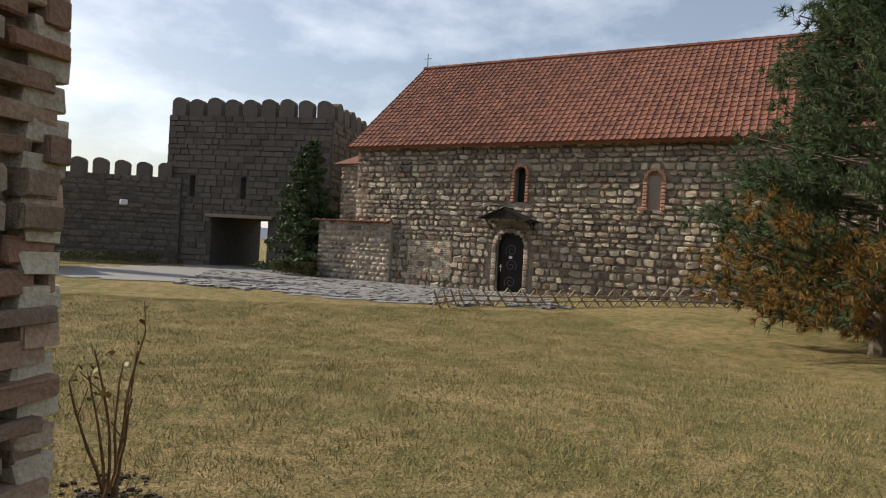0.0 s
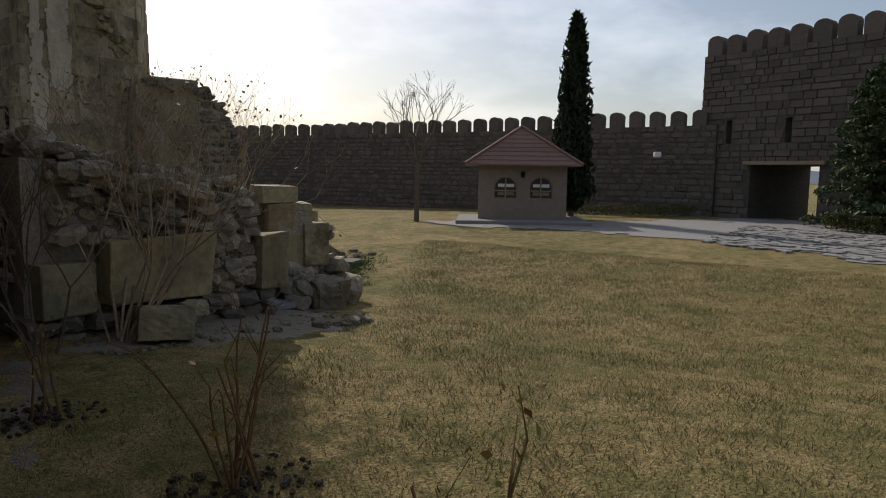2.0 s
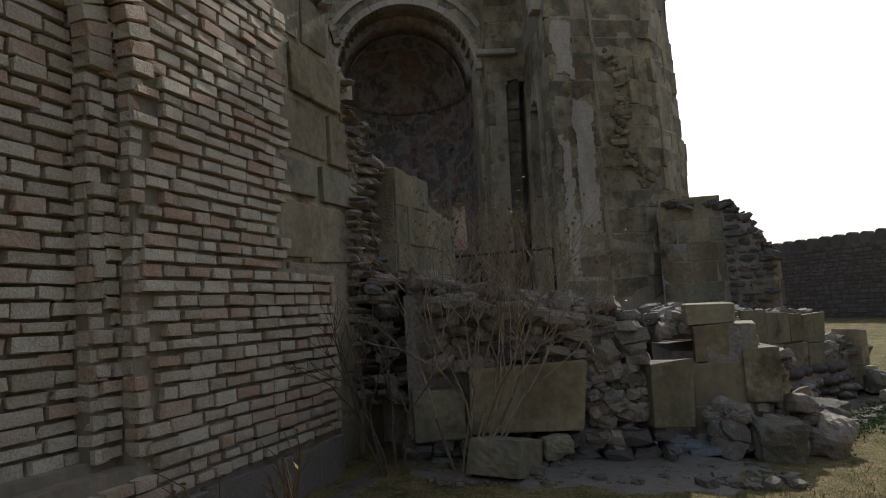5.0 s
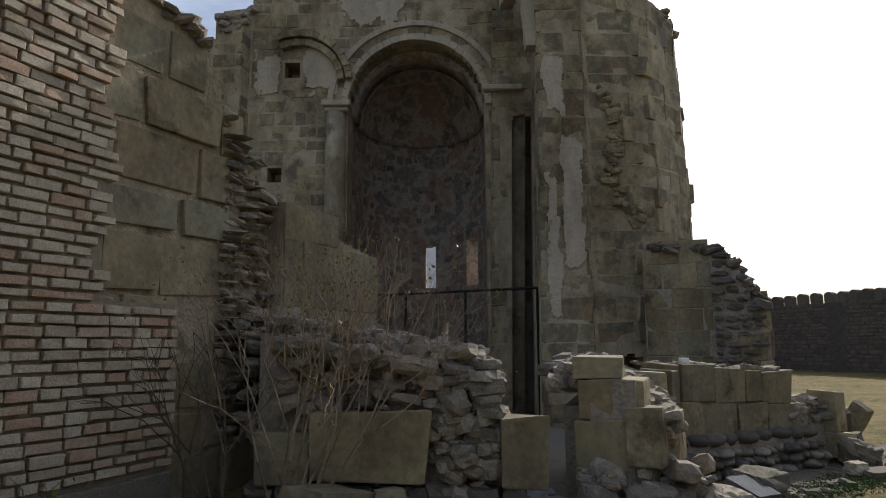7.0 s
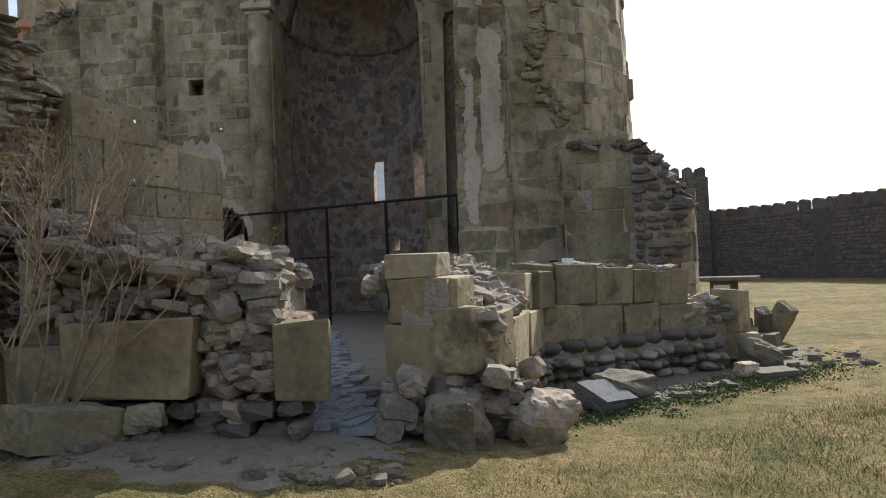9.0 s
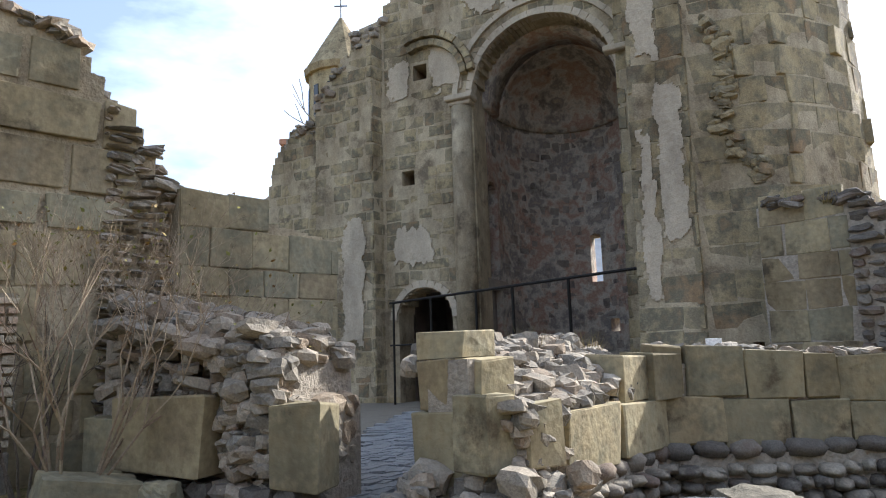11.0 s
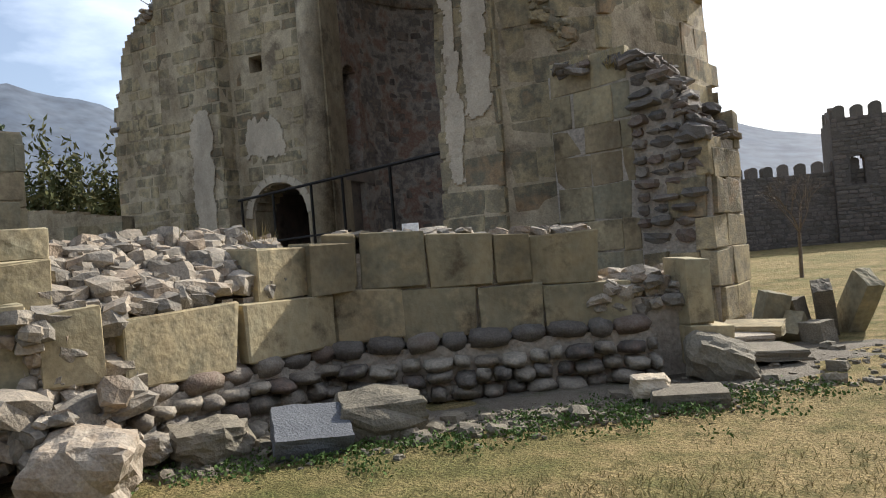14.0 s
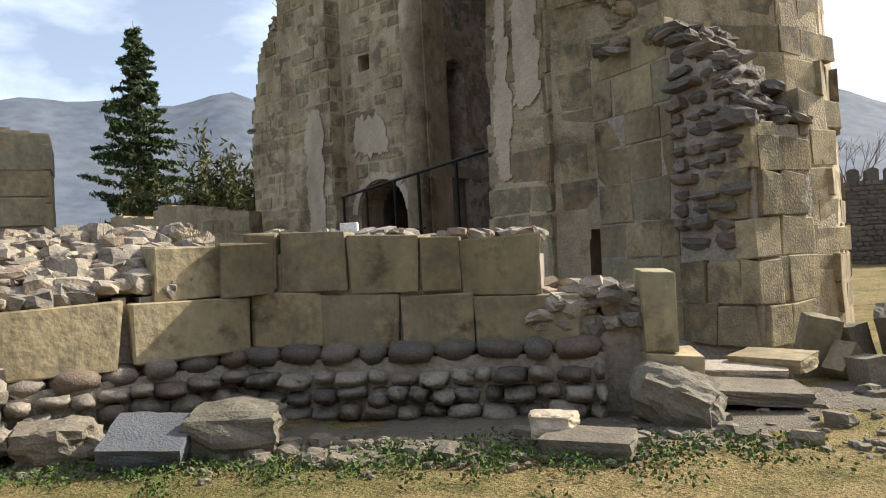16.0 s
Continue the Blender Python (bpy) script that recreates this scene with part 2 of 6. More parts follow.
FOOTING = material("footing_cobble", [(0.13, 0.11, 0.09), (0.25, 0.215, 0.165), (0.17, 0.15, 0.125), (0.33, 0.29, 0.225), (0.10, 0.088, 0.075), (0.22, 0.15, 0.11)], 8.0, vary=0.75, fine=45)
# Lighter and bluer than grey_paving: the sky's reflection is put into the tones.
SKY_TINTED_PAVING = material("worn_sky_tinted_paving", [(0.17, 0.18, 0.19), (0.27, 0.28, 0.29), (0.21, 0.215, 0.22)], 5.0, vary=0.7, rough=0.38, bump=0.2)
SLATE = material("grey_slab", [(0.095, 0.1, 0.108), (0.145, 0.15, 0.158)], 5.0, vary=0.2, fine=60)
WHITE = material("white_paint", [(0.75, 0.75, 0.74), (0.8, 0.8, 0.79)], 5.0, vary=0.0, bump=0.1)
SOIL = material("dark_soil", [(0.03, 0.023, 0.017), (0.065, 0.048, 0.035)], 12.0, vary=0.0, bump=1.0)
# Distance haze is put into these blue-grey hill tones.
HILL = material("haze_tinted_hill", [(0.085, 0.105, 0.14), (0.11, 0.13, 0.16), (0.13, 0.145, 0.17)], 0.012, vary=0.0, bump=0.0, fine=0.06)
GRASSBLADE = material("dry_grass_blade", [(0.24, 0.185, 0.075), (0.33, 0.255, 0.12), (0.12, 0.13, 0.04), (0.42, 0.33, 0.18)], 0.6, vary=0.4, bump=0.0)
WEED = material("green_weed", [(0.05, 0.09, 0.02), (0.09, 0.14, 0.035)], 3.0, vary=0.6, bump=0.0)


def lawn_material():
    m = bpy.data.materials.new("winter_lawn")
    m.use_nodes = True
    n, l = m.node_tree.nodes, m.node_tree.links
    co = n.new("ShaderNodeNewGeometry")
    layers = []
    for scale, detail in ((0.45, 6), (2.9, 7), (45.0, 4)):
        t = n.new("ShaderNodeTexNoise")
        t.inputs["Scale"].default_value, t.inputs["Detail"].default_value, t.inputs["Roughness"].default_value = scale, detail, 0.6
        l.new(co.outputs["Position"], t.inputs["Vector"])
        layers.append(t)
    s = n.new("ShaderNodeMath")
    l.new(layers[0].outputs["Fac"], s.inputs[0])
    l.new(layers[1].outputs["Fac"], s.inputs[1])
    half = n.new("ShaderNodeMath")
    half.operation = "MULTIPLY"
    half.inputs[1].default_value = 0.5
    l.new(s.outputs[0], half.inputs[0])
    cr = n.new("ShaderNodeValToRGB")
    el = cr.color_ramp.elements
    el[0].position, el[0].color = 0.33, (0.11, 0.115, 0.04, 1)
    el[1].position, el[1].color = 0.66, (0.33, 0.25, 0.12, 1)
    e = el.new(0.45)
    e.color = (0.19, 0.16, 0.065, 1)
    e = el.new(0.54)
    e.color = (0.27, 0.205, 0.095, 1)
    l.new(half.outputs[0], cr.inputs["Fac"])
    gr = n.new("ShaderNodeMapRange")
    gr.inputs["From Min"].default_value, gr.inputs["From Max"].default_value = 0.3, 0.7
    gr.inputs["To Min"].default_value, gr.inputs["To Max"].default_value = 0.42, 1.45
    l.new(layers[2].outputs["Fac"], gr.inputs["Value"])
    mul = n.new("ShaderNodeMix")
    mul.data_type, mul.blend_type = "RGBA", "MULTIPLY"
    mul.inputs[0].default_value = 1.0
    l.new(cr.outputs["Color"], mul.inputs[6])
    l.new(gr.outputs["Result"], mul.inputs[7])
    tuft = n.new("ShaderNodeTexNoise")
    tuft.inputs["Scale"].default_value, tuft.inputs["Detail"].default_value, tuft.inputs["Roughness"].default_value = 5.5, 6.0, 0.7
    l.new(co.outputs["Position"], tuft.inputs["Vector"])
    tr = n.new("ShaderNodeMapRange")
    tr.inputs["From Min"].default_value, tr.inputs["From Max"].default_value, tr.inputs["To Max"].default_value = 0.50, 0.66, 0.85
    l.new(tuft.outputs["Fac"], tr.inputs["Value"])
    green = n.new("ShaderNodeMix")
    green.data_type = "RGBA"
    l.new(tr.outputs["Result"], green.inputs[0])
    l.new(mul.outputs[2], green.inputs[6])
    green.inputs[7].default_value = (0.085, 0.08, 0.028, 1)
    sh = n["Principled BSDF"]
    l.new(green.outputs[2], sh.inputs["Base Color"])
    sh.inputs["Roughness"].default_value = 0.95
    sh.inputs["Specular IOR Level"].default_value = 0.1
    bp = n.new("ShaderNodeBump")
    bp.inputs["Strength"].default_value, bp.inputs["Distance"].default_value = 0.9, 0.05
    l.new(layers[2].outputs["Fac"], bp.inputs["Height"])
    l.new(bp.outputs["Normal"], sh.inputs["Normal"])
    return m


LAWN = lawn_material()
GLASS = bpy.data.materials.new("dark_glass")
GLASS.use_nodes = True
GLASS.node_tree.nodes["Principled BSDF"].inputs["Base Color"].default_value = (0.03, 0.035, 0.04, 1)
GLASS.node_tree.nodes["Principled BSDF"].inputs["Roughness"].default_value = 0.06


# ---- builders ----
def part(name, bm, mat, parent=None, label="", smooth=False):
    """Links a bmesh as one mesh object, under a parent where one is given."""
    me = bpy.data.meshes.new(name)
    bm.to_mesh(me)
    bm.free()
    if smooth:
        me.shade_smooth()
    me.materials.append(mat)
    ob = new(name, me)
    if parent:
        ob.parent = parent
        ob.matrix_parent_inverse = parent.matrix_world.inverted()
    if label:
        tagged(ob, label)
    return ob


def raw(name, verts, faces, mat, parent=None, smooth=False):
    me = bpy.data.meshes.new(name)
    me.from_pydata(verts, [], faces)
    me.materials.append(mat)
    if smooth:
        me.shade_smooth()
    ob = new(name, me)
    if parent:
        ob.parent = parent
        ob.matrix_parent_inverse = parent.matrix_world.inverted()
    return ob


def box(bm, c, s, turn=0.0, bevel=0.0, taper=0.0):
    """Adds a box with centre c, size s, turned about z by degrees."""
    m = pose(c[0], c[1], c[2], 0, 0, turn) @ Matrix.Diagonal((s[0], s[1], s[2], 1))
    got = bmesh.ops.create_cube(bm, size=1, matrix=m)["verts"]
    if taper:
        for v in got:
            if v.co.z > c[2]:
                v.co.x += (c[0] - v.co.x) * taper
                v.co.y += (c[1] - v.co.y) * taper
    if bevel:
        ed = list({e for v in got for e in v.link_edges})
        bmesh.ops.bevel(bm, geom=ed, offset=bevel, segments=1, affect="EDGES")
    return got


def tube(bm, a, b, r0, r1=None, sides=6):
    """A tapered rod from a to b."""
    a, b = Vector(a), Vector(b)
    r1 = r0 if r1 is None else r1
    d = b - a
    q = d.to_track_quat("Z", "Y").to_matrix()
    lo, hi = [], []
    for k in range(sides):
        w = 2 * math.pi * k / sides
        o = q @ Vector((math.cos(w), math.sin(w), 0))
        lo.append(bm.verts.new(a + o * r0))
        hi.append(bm.verts.new(b + o * r1))
    for k in range(sides):
        j = (k + 1) % sides
        bm.faces.new((lo[k], lo[j], hi[j], hi[k]))
    if sides > 2:
        bm.faces.new(lo[::-1])
        bm.faces.new(hi)


def stone_mesh(name, kind, seed, mat):
    """A unit stone: a squared block with worn edges, a round cobble or an angular lump."""
    rng = random.Random(seed)
    bm = bmesh.new()
    if kind == "block":
        bmesh.ops.create_cube(bm, size=1)
        for v in bm.verts:
            v.co += Vector([rng.uniform(-0.045, 0.045) for _ in range(3)])
        bmesh.ops.bevel(bm, geom=bm.edges[:], offset=0.024, segments=1, affect="EDGES")
        for v in bm.verts:
            v.co += Vector([rng.uniform(-0.016, 0.016) for _ in range(3)])
    elif kind == "brick":
        bmesh.ops.create_cube(bm, size=1)
        bmesh.ops.bevel(bm, geom=bm.edges[:], offset=0.05, segments=1, affect="EDGES")
        for v in bm.verts:
            v.co += Vector((rng.uniform(-0.03, 0.03), rng.uniform(-0.05, 0.05), rng.uniform(-0.09, 0.09)))
    else:
        bmesh.ops.create_cube(bm, size=1)
        bmesh.ops.subdivide_edges(bm, edges=bm.edges[:], cuts=1, use_grid_fill=True)
        power = 0.62 if kind == "cobble" else 0.5
        for v in bm.verts:
            v.co = v.co.lerp(v.co.normalized() * 0.56, power)
            amount = 0.06 if kind == "cobble" else 0.09
            v.co += Vector([rng.uniform(-amount, amount) for _ in range(3)])
    me = bpy.data.meshes.new(name)
    bm.to_mesh(me)
    bm.free()
    me.materials.append(mat)
    if kind == "cobble":
        me.shade_smooth()
    return me


VARIANTS = {}


def variants(kind, mat):
    key = (kind, mat.name)
    if key not in VARIANTS:
        VARIANTS[key] = [stone_mesh(kind + "_stone", kind, 7 * k + len(VARIANTS), mat) for k in range(7)]
    return VARIANTS[key]


def lay(owner, places, kind, mat, name, limit=300, focus=(3, 5, 1)):
    """Lays stones at the given matrices: those nearest the focus as parts of owner, the rest joined into one part."""
    some = variants(kind, mat)
    rng = random.Random(len(places) + 3)
    f = Vector(focus)
    places = sorted(places, key=lambda m: (m.translation - f).length_squared)
    for m in places[:limit]:
        ob = new(name, rng.choice(some))
        ob.parent = owner
        ob.matrix_parent_inverse = owner.matrix_world.inverted()
        ob.matrix_basis = m
    rest = places[limit:]
    if rest:
        data = []
        for me in some:
            co = np.array([v.co for v in me.vertices])
            data.append((co, [tuple(p.vertices) for p in me.polygons]))
        verts, faces, base = [], [], 0
        for m in rest:
            co, fs = rng.choice(data)
            a = np.array(m)
            out = co @ a[:3, :3].T + a[:3, 3]
            verts.append(out)
            faces.extend(tuple(i + base for i in fc) for fc in fs)
            base += len(co)
        ob = raw("joined_" + name + "s", np.concatenate(verts).tolist(), faces, mat, owner, smooth=(kind == "cobble"))
        tagged(ob, kind="stuff")


def flat(o, u):
    """A straight upright face from o along the heading u: place, along and outward for (distance, height)."""
    o, u = Vector((o[0], o[1], 0)), Vector((u[0], u[1], 0)).normalized()
    n = Vector((u.y, -u.x, 0))
    return lambda a, z: (o + u * a + Vector((0, 0, z)), u, n)


CORNERS = {}


def bent(points, centre=None, taper=0.0):
    """A face that follows a line of plan points, drawn in towards centre with height."""
    p = [Vector((x, y, 0)) for x, y in points]
    at = [0.0]
    for a, b in zip(p, p[1:]):
        at.append(at[-1] + (b - a).length)
    c = Vector((*centre, 0)) if centre else Vector()

    def face(a, z):
        k = max(0, min(len(p) - 2, int(np.searchsorted(at, a)) - 1))
        u = (p[k + 1] - p[k]).normalized()
        q = p[k] + u * (a - at[k])
        if taper:
            q = c + (q - c) * (1 - taper * z)
        return q + Vector((0, 0, z)), u, Vector((u.y, -u.x, 0))

    for k in range(1, len(p) - 1):
        if (p[k] - p[k - 1]).angle(p[k + 1] - p[k]) > radians(28):
            CORNERS.setdefault(len(p) * 1000 + round(at[-1] * 100), []).append(at[k])
    return face, at[-1]


def courses(face, u0, u1, z0, top, course, length, depth, keep=None, gap=0.02, proud=0.0, rough=0.02, seed=1, tilt=1.5, stops=(), skip=0.0, loose=0.0):
    """Matrices for stones laid in courses on a face between u0 and u1, from z0 up to top(u)."""
    rng = random.Random(seed)
    out, z = [], z0
    high = max(top(u0 + (u1 - u0) * k / 40) for k in range(41))
    while z < high:
        h = rng.uniform(*course)
        u = u0 - rng.uniform(0, length[0] * 0.5)
        while u < u1:
            w = rng.uniform(*length)
            for s in stops:
                if u < s - 0.02 < u + w:
                    w = s - u
                    break
            a, b = max(u, u0), min(u + w, u1)
            u += w
            mid, zc = (a + b) / 2, z + h / 2
            if b - a < 0.3 * length[0] or zc > top(mid) or (keep and not keep(a, b, z, z + h)):
                continue
            if skip and rng.random() < skip:
                continue
            high_here = h
            if loose:
                high_here = h * rng.uniform(1 - loose, 1)
                zc += (h - high_here) * rng.uniform(-0.5, 0.5)
                cut = (b - a) * loose * 0.35 * rng.random()
                a, b = a + cut * rng.random(), b - cut * rng.random()
                mid = (a + b) / 2
            q, along, n = face(mid, zc)
            q = q - n * (depth / 2 - proud - rng.uniform(-rough, rough))
            turn = math.degrees(math.atan2(along.y, along.x))
            out.append(pose(q.x, q.y, q.z, rng.uniform(-tilt, tilt), rng.uniform(-tilt, tilt), turn + rng.uniform(-tilt, tilt)) @ Matrix.Diagonal((b - a - gap * rng.uniform(0.5, 1.5), depth, high_here - gap * rng.uniform(0.5, 1.5), 1)))
        z += h
    return out


def lumps(n, area, size, flatness=0.6, seed=1):
    """Matrices for n loose stones: area(rng) gives the place of each."""
    rng = random.Random(seed)
    out = []
    for _ in range(n):
        q = area(rng)
        s = rng.uniform(*size)
        out.append(pose(*q, rng.uniform(-20, 20), rng.uniform(-20, 20), rng.uniform(0, 360)) @ Matrix.Diagonal((s * rng.uniform(0.8, 1.5), s * rng.uniform(0.7, 1.1), s * flatness * rng.uniform(0.6, 1.3), 1)))
    return out


def columns(name, face, u0, u1, z0, top, thick, mat, openings=(), step=0.12, owner=None, rag=0.0, seed=1):
    """A thick upright wall on a face, with arched or square openings (middle, width, sill, spring, arched) and an uneven top."""
    rng = random.Random(seed)
    n = max(1, int(round((u1 - u0) / step)))
    cuts = sorted({u0 + (u1 - u0) * k / n for k in range(n + 1)} | {m + s * w / 2 for m, w, *_ in openings for s in (-1, 1) if u0 < m + s * w / 2 < u1})
    verts, faces = [], []
    for a, b in zip(cuts, cuts[1:]):
        if b - a < 1e-4:
            continue
        mid = (a + b) / 2
        high = top(mid) + rng.uniform(-rag, rag)
        spans = [(z0, high)]
        for m, w, sill, spring, arched in openings:
            if abs(mid - m) < w / 2 - 1e-6:
                head = spring + (math.sqrt(max(0, (w / 2) ** 2 - (mid - m) ** 2)) if arched else 0)
                nxt = []
                for lo, hi in spans:
                    if head <= lo or sill >= hi:
                        nxt.append((lo, hi))
                        continue
                    if sill > lo:
                        nxt.append((lo, sill))
                    if head < hi:
                        nxt.append((head, hi))
                spans = nxt
        for lo, hi in spans:
            k = len(verts)
            for u in (a, b):
                for z in (lo, hi):
                    q, _, nn = face(min(max(u, u0 + 1e-4), u1 - 1e-4), z)
                    verts.append(q)
                    verts.append(q - nn * thick)
            # order: a-lo f,b ; a-hi f,b ; b-lo f,b ; b-hi f,b
            faces += [(k, k + 4, k + 6, k + 2), (k + 1, k + 3, k + 7, k + 5), (k + 2, k + 6, k + 7, k + 3), (k, k + 1, k + 5, k + 4), (k, k + 2, k + 3, k + 1), (k + 4, k + 5, k + 7, k + 6)]
    # weld the columns into one shell
    index, spot, remap = {}, [], []
    for v in verts:
        key = (round(v[0], 3), round(v[1], 3), round(v[2], 3))
        if key not in index:
            index[key] = len(spot)
            spot.append(tuple(v))
        remap.append(index[key])
    joined = [tuple(remap[i] for i in f) for f in faces]
    count = collections.Counter(tuple(sorted(f)) for f in joined)
    joined = [f for f in joined if count[tuple(sorted(f))] == 1 and len(set(f)) == len(f)]
    return raw(name, spot, joined, mat, owner)


def clear_of(openings, margin=0.03):
    """A test that keeps stones out of openings."""
    def keep(a, b, lo, hi):
        for m, w, sill, spring, arched in openings:
            mid = min(max(m, a), b)
            head = spring + (math.sqrt(max(0, (w / 2) ** 2 - (mid - m) ** 2)) if arched and abs(mid - m) < w / 2 else 0)
            if b > m - w / 2 + margin and a < m + w / 2 - margin and hi > sill + margin and lo < head - margin:
                return False
        return True
    return keep


def steps(*pairs):
    """A height that runs straight between (distance, height) pairs."""
    xs, zs = [p[0] for p in pairs], [p[1] for p in pairs]
    return lambda u: float(np.interp(u, xs, zs))


def structure(ob, label, category="wall"):
    return tagged(ob, label, category, kind="structure")


# ---- ground ----
def build_ground():
    xs = sorted(set(np.linspace(-14, 34, 161).tolist() + [-900, -300, -100, -40, -22, 44, 70, 150, 400, 900]))
    ys = sorted(set(np.linspace(-20, 50, 201).tolist() + [-900, -300, -100, -45, 65, 100, 200, 450, 900]))
    verts = [(x, y, ground_z(x, y) + 0.035 * noise.noise((x * 0.7, y * 0.7, 3)) * (abs(x) < 40)) for y in ys for x in xs]
    w = len(xs)
    faces = [(j * w + i, j * w + i + 1, (j + 1) * w + i + 1, (j + 1) * w + i) for j in range(len(ys) - 1) for i in range(w - 1)]
    ob = raw("ground", verts, faces, LAWN, smooth=True)
    structure(ob, "short winter lawn, dry straw yellow with green patches", "lawn")


build_ground()

# ---- brick wall ----
WALL_O, WALL_U = (-1.31, 6.5), (0.40, 0.917)
wall_face = flat(WALL_O, WALL_U)


def shifted(face, back):
    def moved(a, z):
        q, u, n = face(a, z)
        return q - n * back, u, n
    return moved


def build_brick_wall():
    top = lambda u: 5.6
    niche = [(-3.78, 2.66, 0.86, 3.15, True)]
    inner = [(-3.78, 2.26, 0.92, 3.15, True)]
    wall = columns("wall_brick", shifted(wall_face, 0.05), -5.55, -0.02, 0.1, lambda u: 5.6 if u < -0.72 else 2.05, 0.12, BRICK_MORTAR, niche, step=0.2)
    structure(wall, "long old wall of thin pale bricks with a blind arch")
    columns("niche_order", shifted(wall_face, 0.17), -5.42, -1.6, 0.1, top, 0.12, BRICK_MORTAR, inner, step=0.2, owner=wall)
    columns("niche_back", shifted(wall_face, 0.30), -5.42, -0.75, 0.1, top, 0.5, BRICK_MORTAR, step=0.6, owner=wall)
    right = lambda u: 5.5
    stones = courses(wall_face, -5.63, -0.0, 0.62, lambda u: 5.55 if u < -0.72 + 0.1 * math.sin(9 * u) else 2.05, (0.085, 0.1), (0.16, 0.32), 0.13, clear_of(niche, 0.02), gap=0.028, rough=0.014, seed=4, tilt=1.0)
    stones += courses(shifted(wall_face, 0.12), -5.1, -2.4, 0.9, right, (0.085, 0.1), (0.12, 0.2), 0.13, lambda a, b, lo, hi: not clear_of(niche, 0)(a, b, lo, hi) and clear_of(inner, 0.02)(a, b, lo, hi), gap=0.028, rough=0.012, seed=5, tilt=1.0)
    stones += courses(shifted(wall_face, 0.25), -4.95, -2.6, 0.9, right, (0.085, 0.1), (0.18, 0.34), 0.13, lambda a, b, lo, hi: not clear_of(inner, -0.05)(a, b, lo, hi), gap=0.028, rough=0.016, seed=6, tilt=1.2)
    # brick voussoirs of the blind arch
    for r, back in ((1.40, 0.0), (1.2, 0.12)):
        for k in range(40):
            w = math.pi * (k + 0.5) / 40
            q, u, n = shifted(wall_face, back)(-3.78 - r * math.cos(w), 3.15 + r * math.sin(w))
            q = q - n * 0.055
            stones.append(pose(q.x, q.y, q.z, 0, 0, math.degrees(math.atan2(u.y, u.x))) @ pose(0, 0, 0, 0, math.degrees(w) - 90, 0) @ Matrix.Diagonal((0.085, 0.13, 0.17, 1)))
    for u_at, back, deep in ((-3.78 + 1.33, 0.0, 0.13), (-3.78 + 1.13, 0.12, 0.14)):
        q, u, n = shifted(wall_face, back)(u_at, 0)
        q = q - n * deep
        stones += courses(flat((q.x, q.y), (n.x, n.y)), 0.0, deep, 0.9, lambda a: 3.15, (0.085, 0.1), (0.15, 0.16), 0.1, gap=0.024, proud=0.012, rough=0.012, seed=7, tilt=1.0)
    # the short return face at the corner of the building
    end, _, n = wall_face(-5.63, 0)
    side = flat((end.x - 6 * n.x, end.y - 6 * n.y), (n.x, n.y))
    core = columns("wall_brick_return", shifted(side, 0.09), 0, 5.92, 0.1, top, 0.4, BRICK_MORTAR, step=0.8)
    structure(core, "end wall of thin pale bricks at the corner")
    more = courses(side, 3.2, 6.0, 0.3, lambda u: 5.55, (0.085, 0.1), (0.2, 0.36), 0.18, gap=0.036, rough=0.025, seed=8, tilt=1.8)
    lay(core, more, "brick", SHADED_BRICK, "brick", 300, (-3.6, 1.2, 1.6))
    lay(wall, stones, "brick", BRICK, "brick", 300, (-2.0, 5.0, 1.4))
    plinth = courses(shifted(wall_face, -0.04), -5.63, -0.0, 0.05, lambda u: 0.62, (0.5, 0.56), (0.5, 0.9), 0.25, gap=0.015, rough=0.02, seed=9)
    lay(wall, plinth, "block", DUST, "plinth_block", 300)


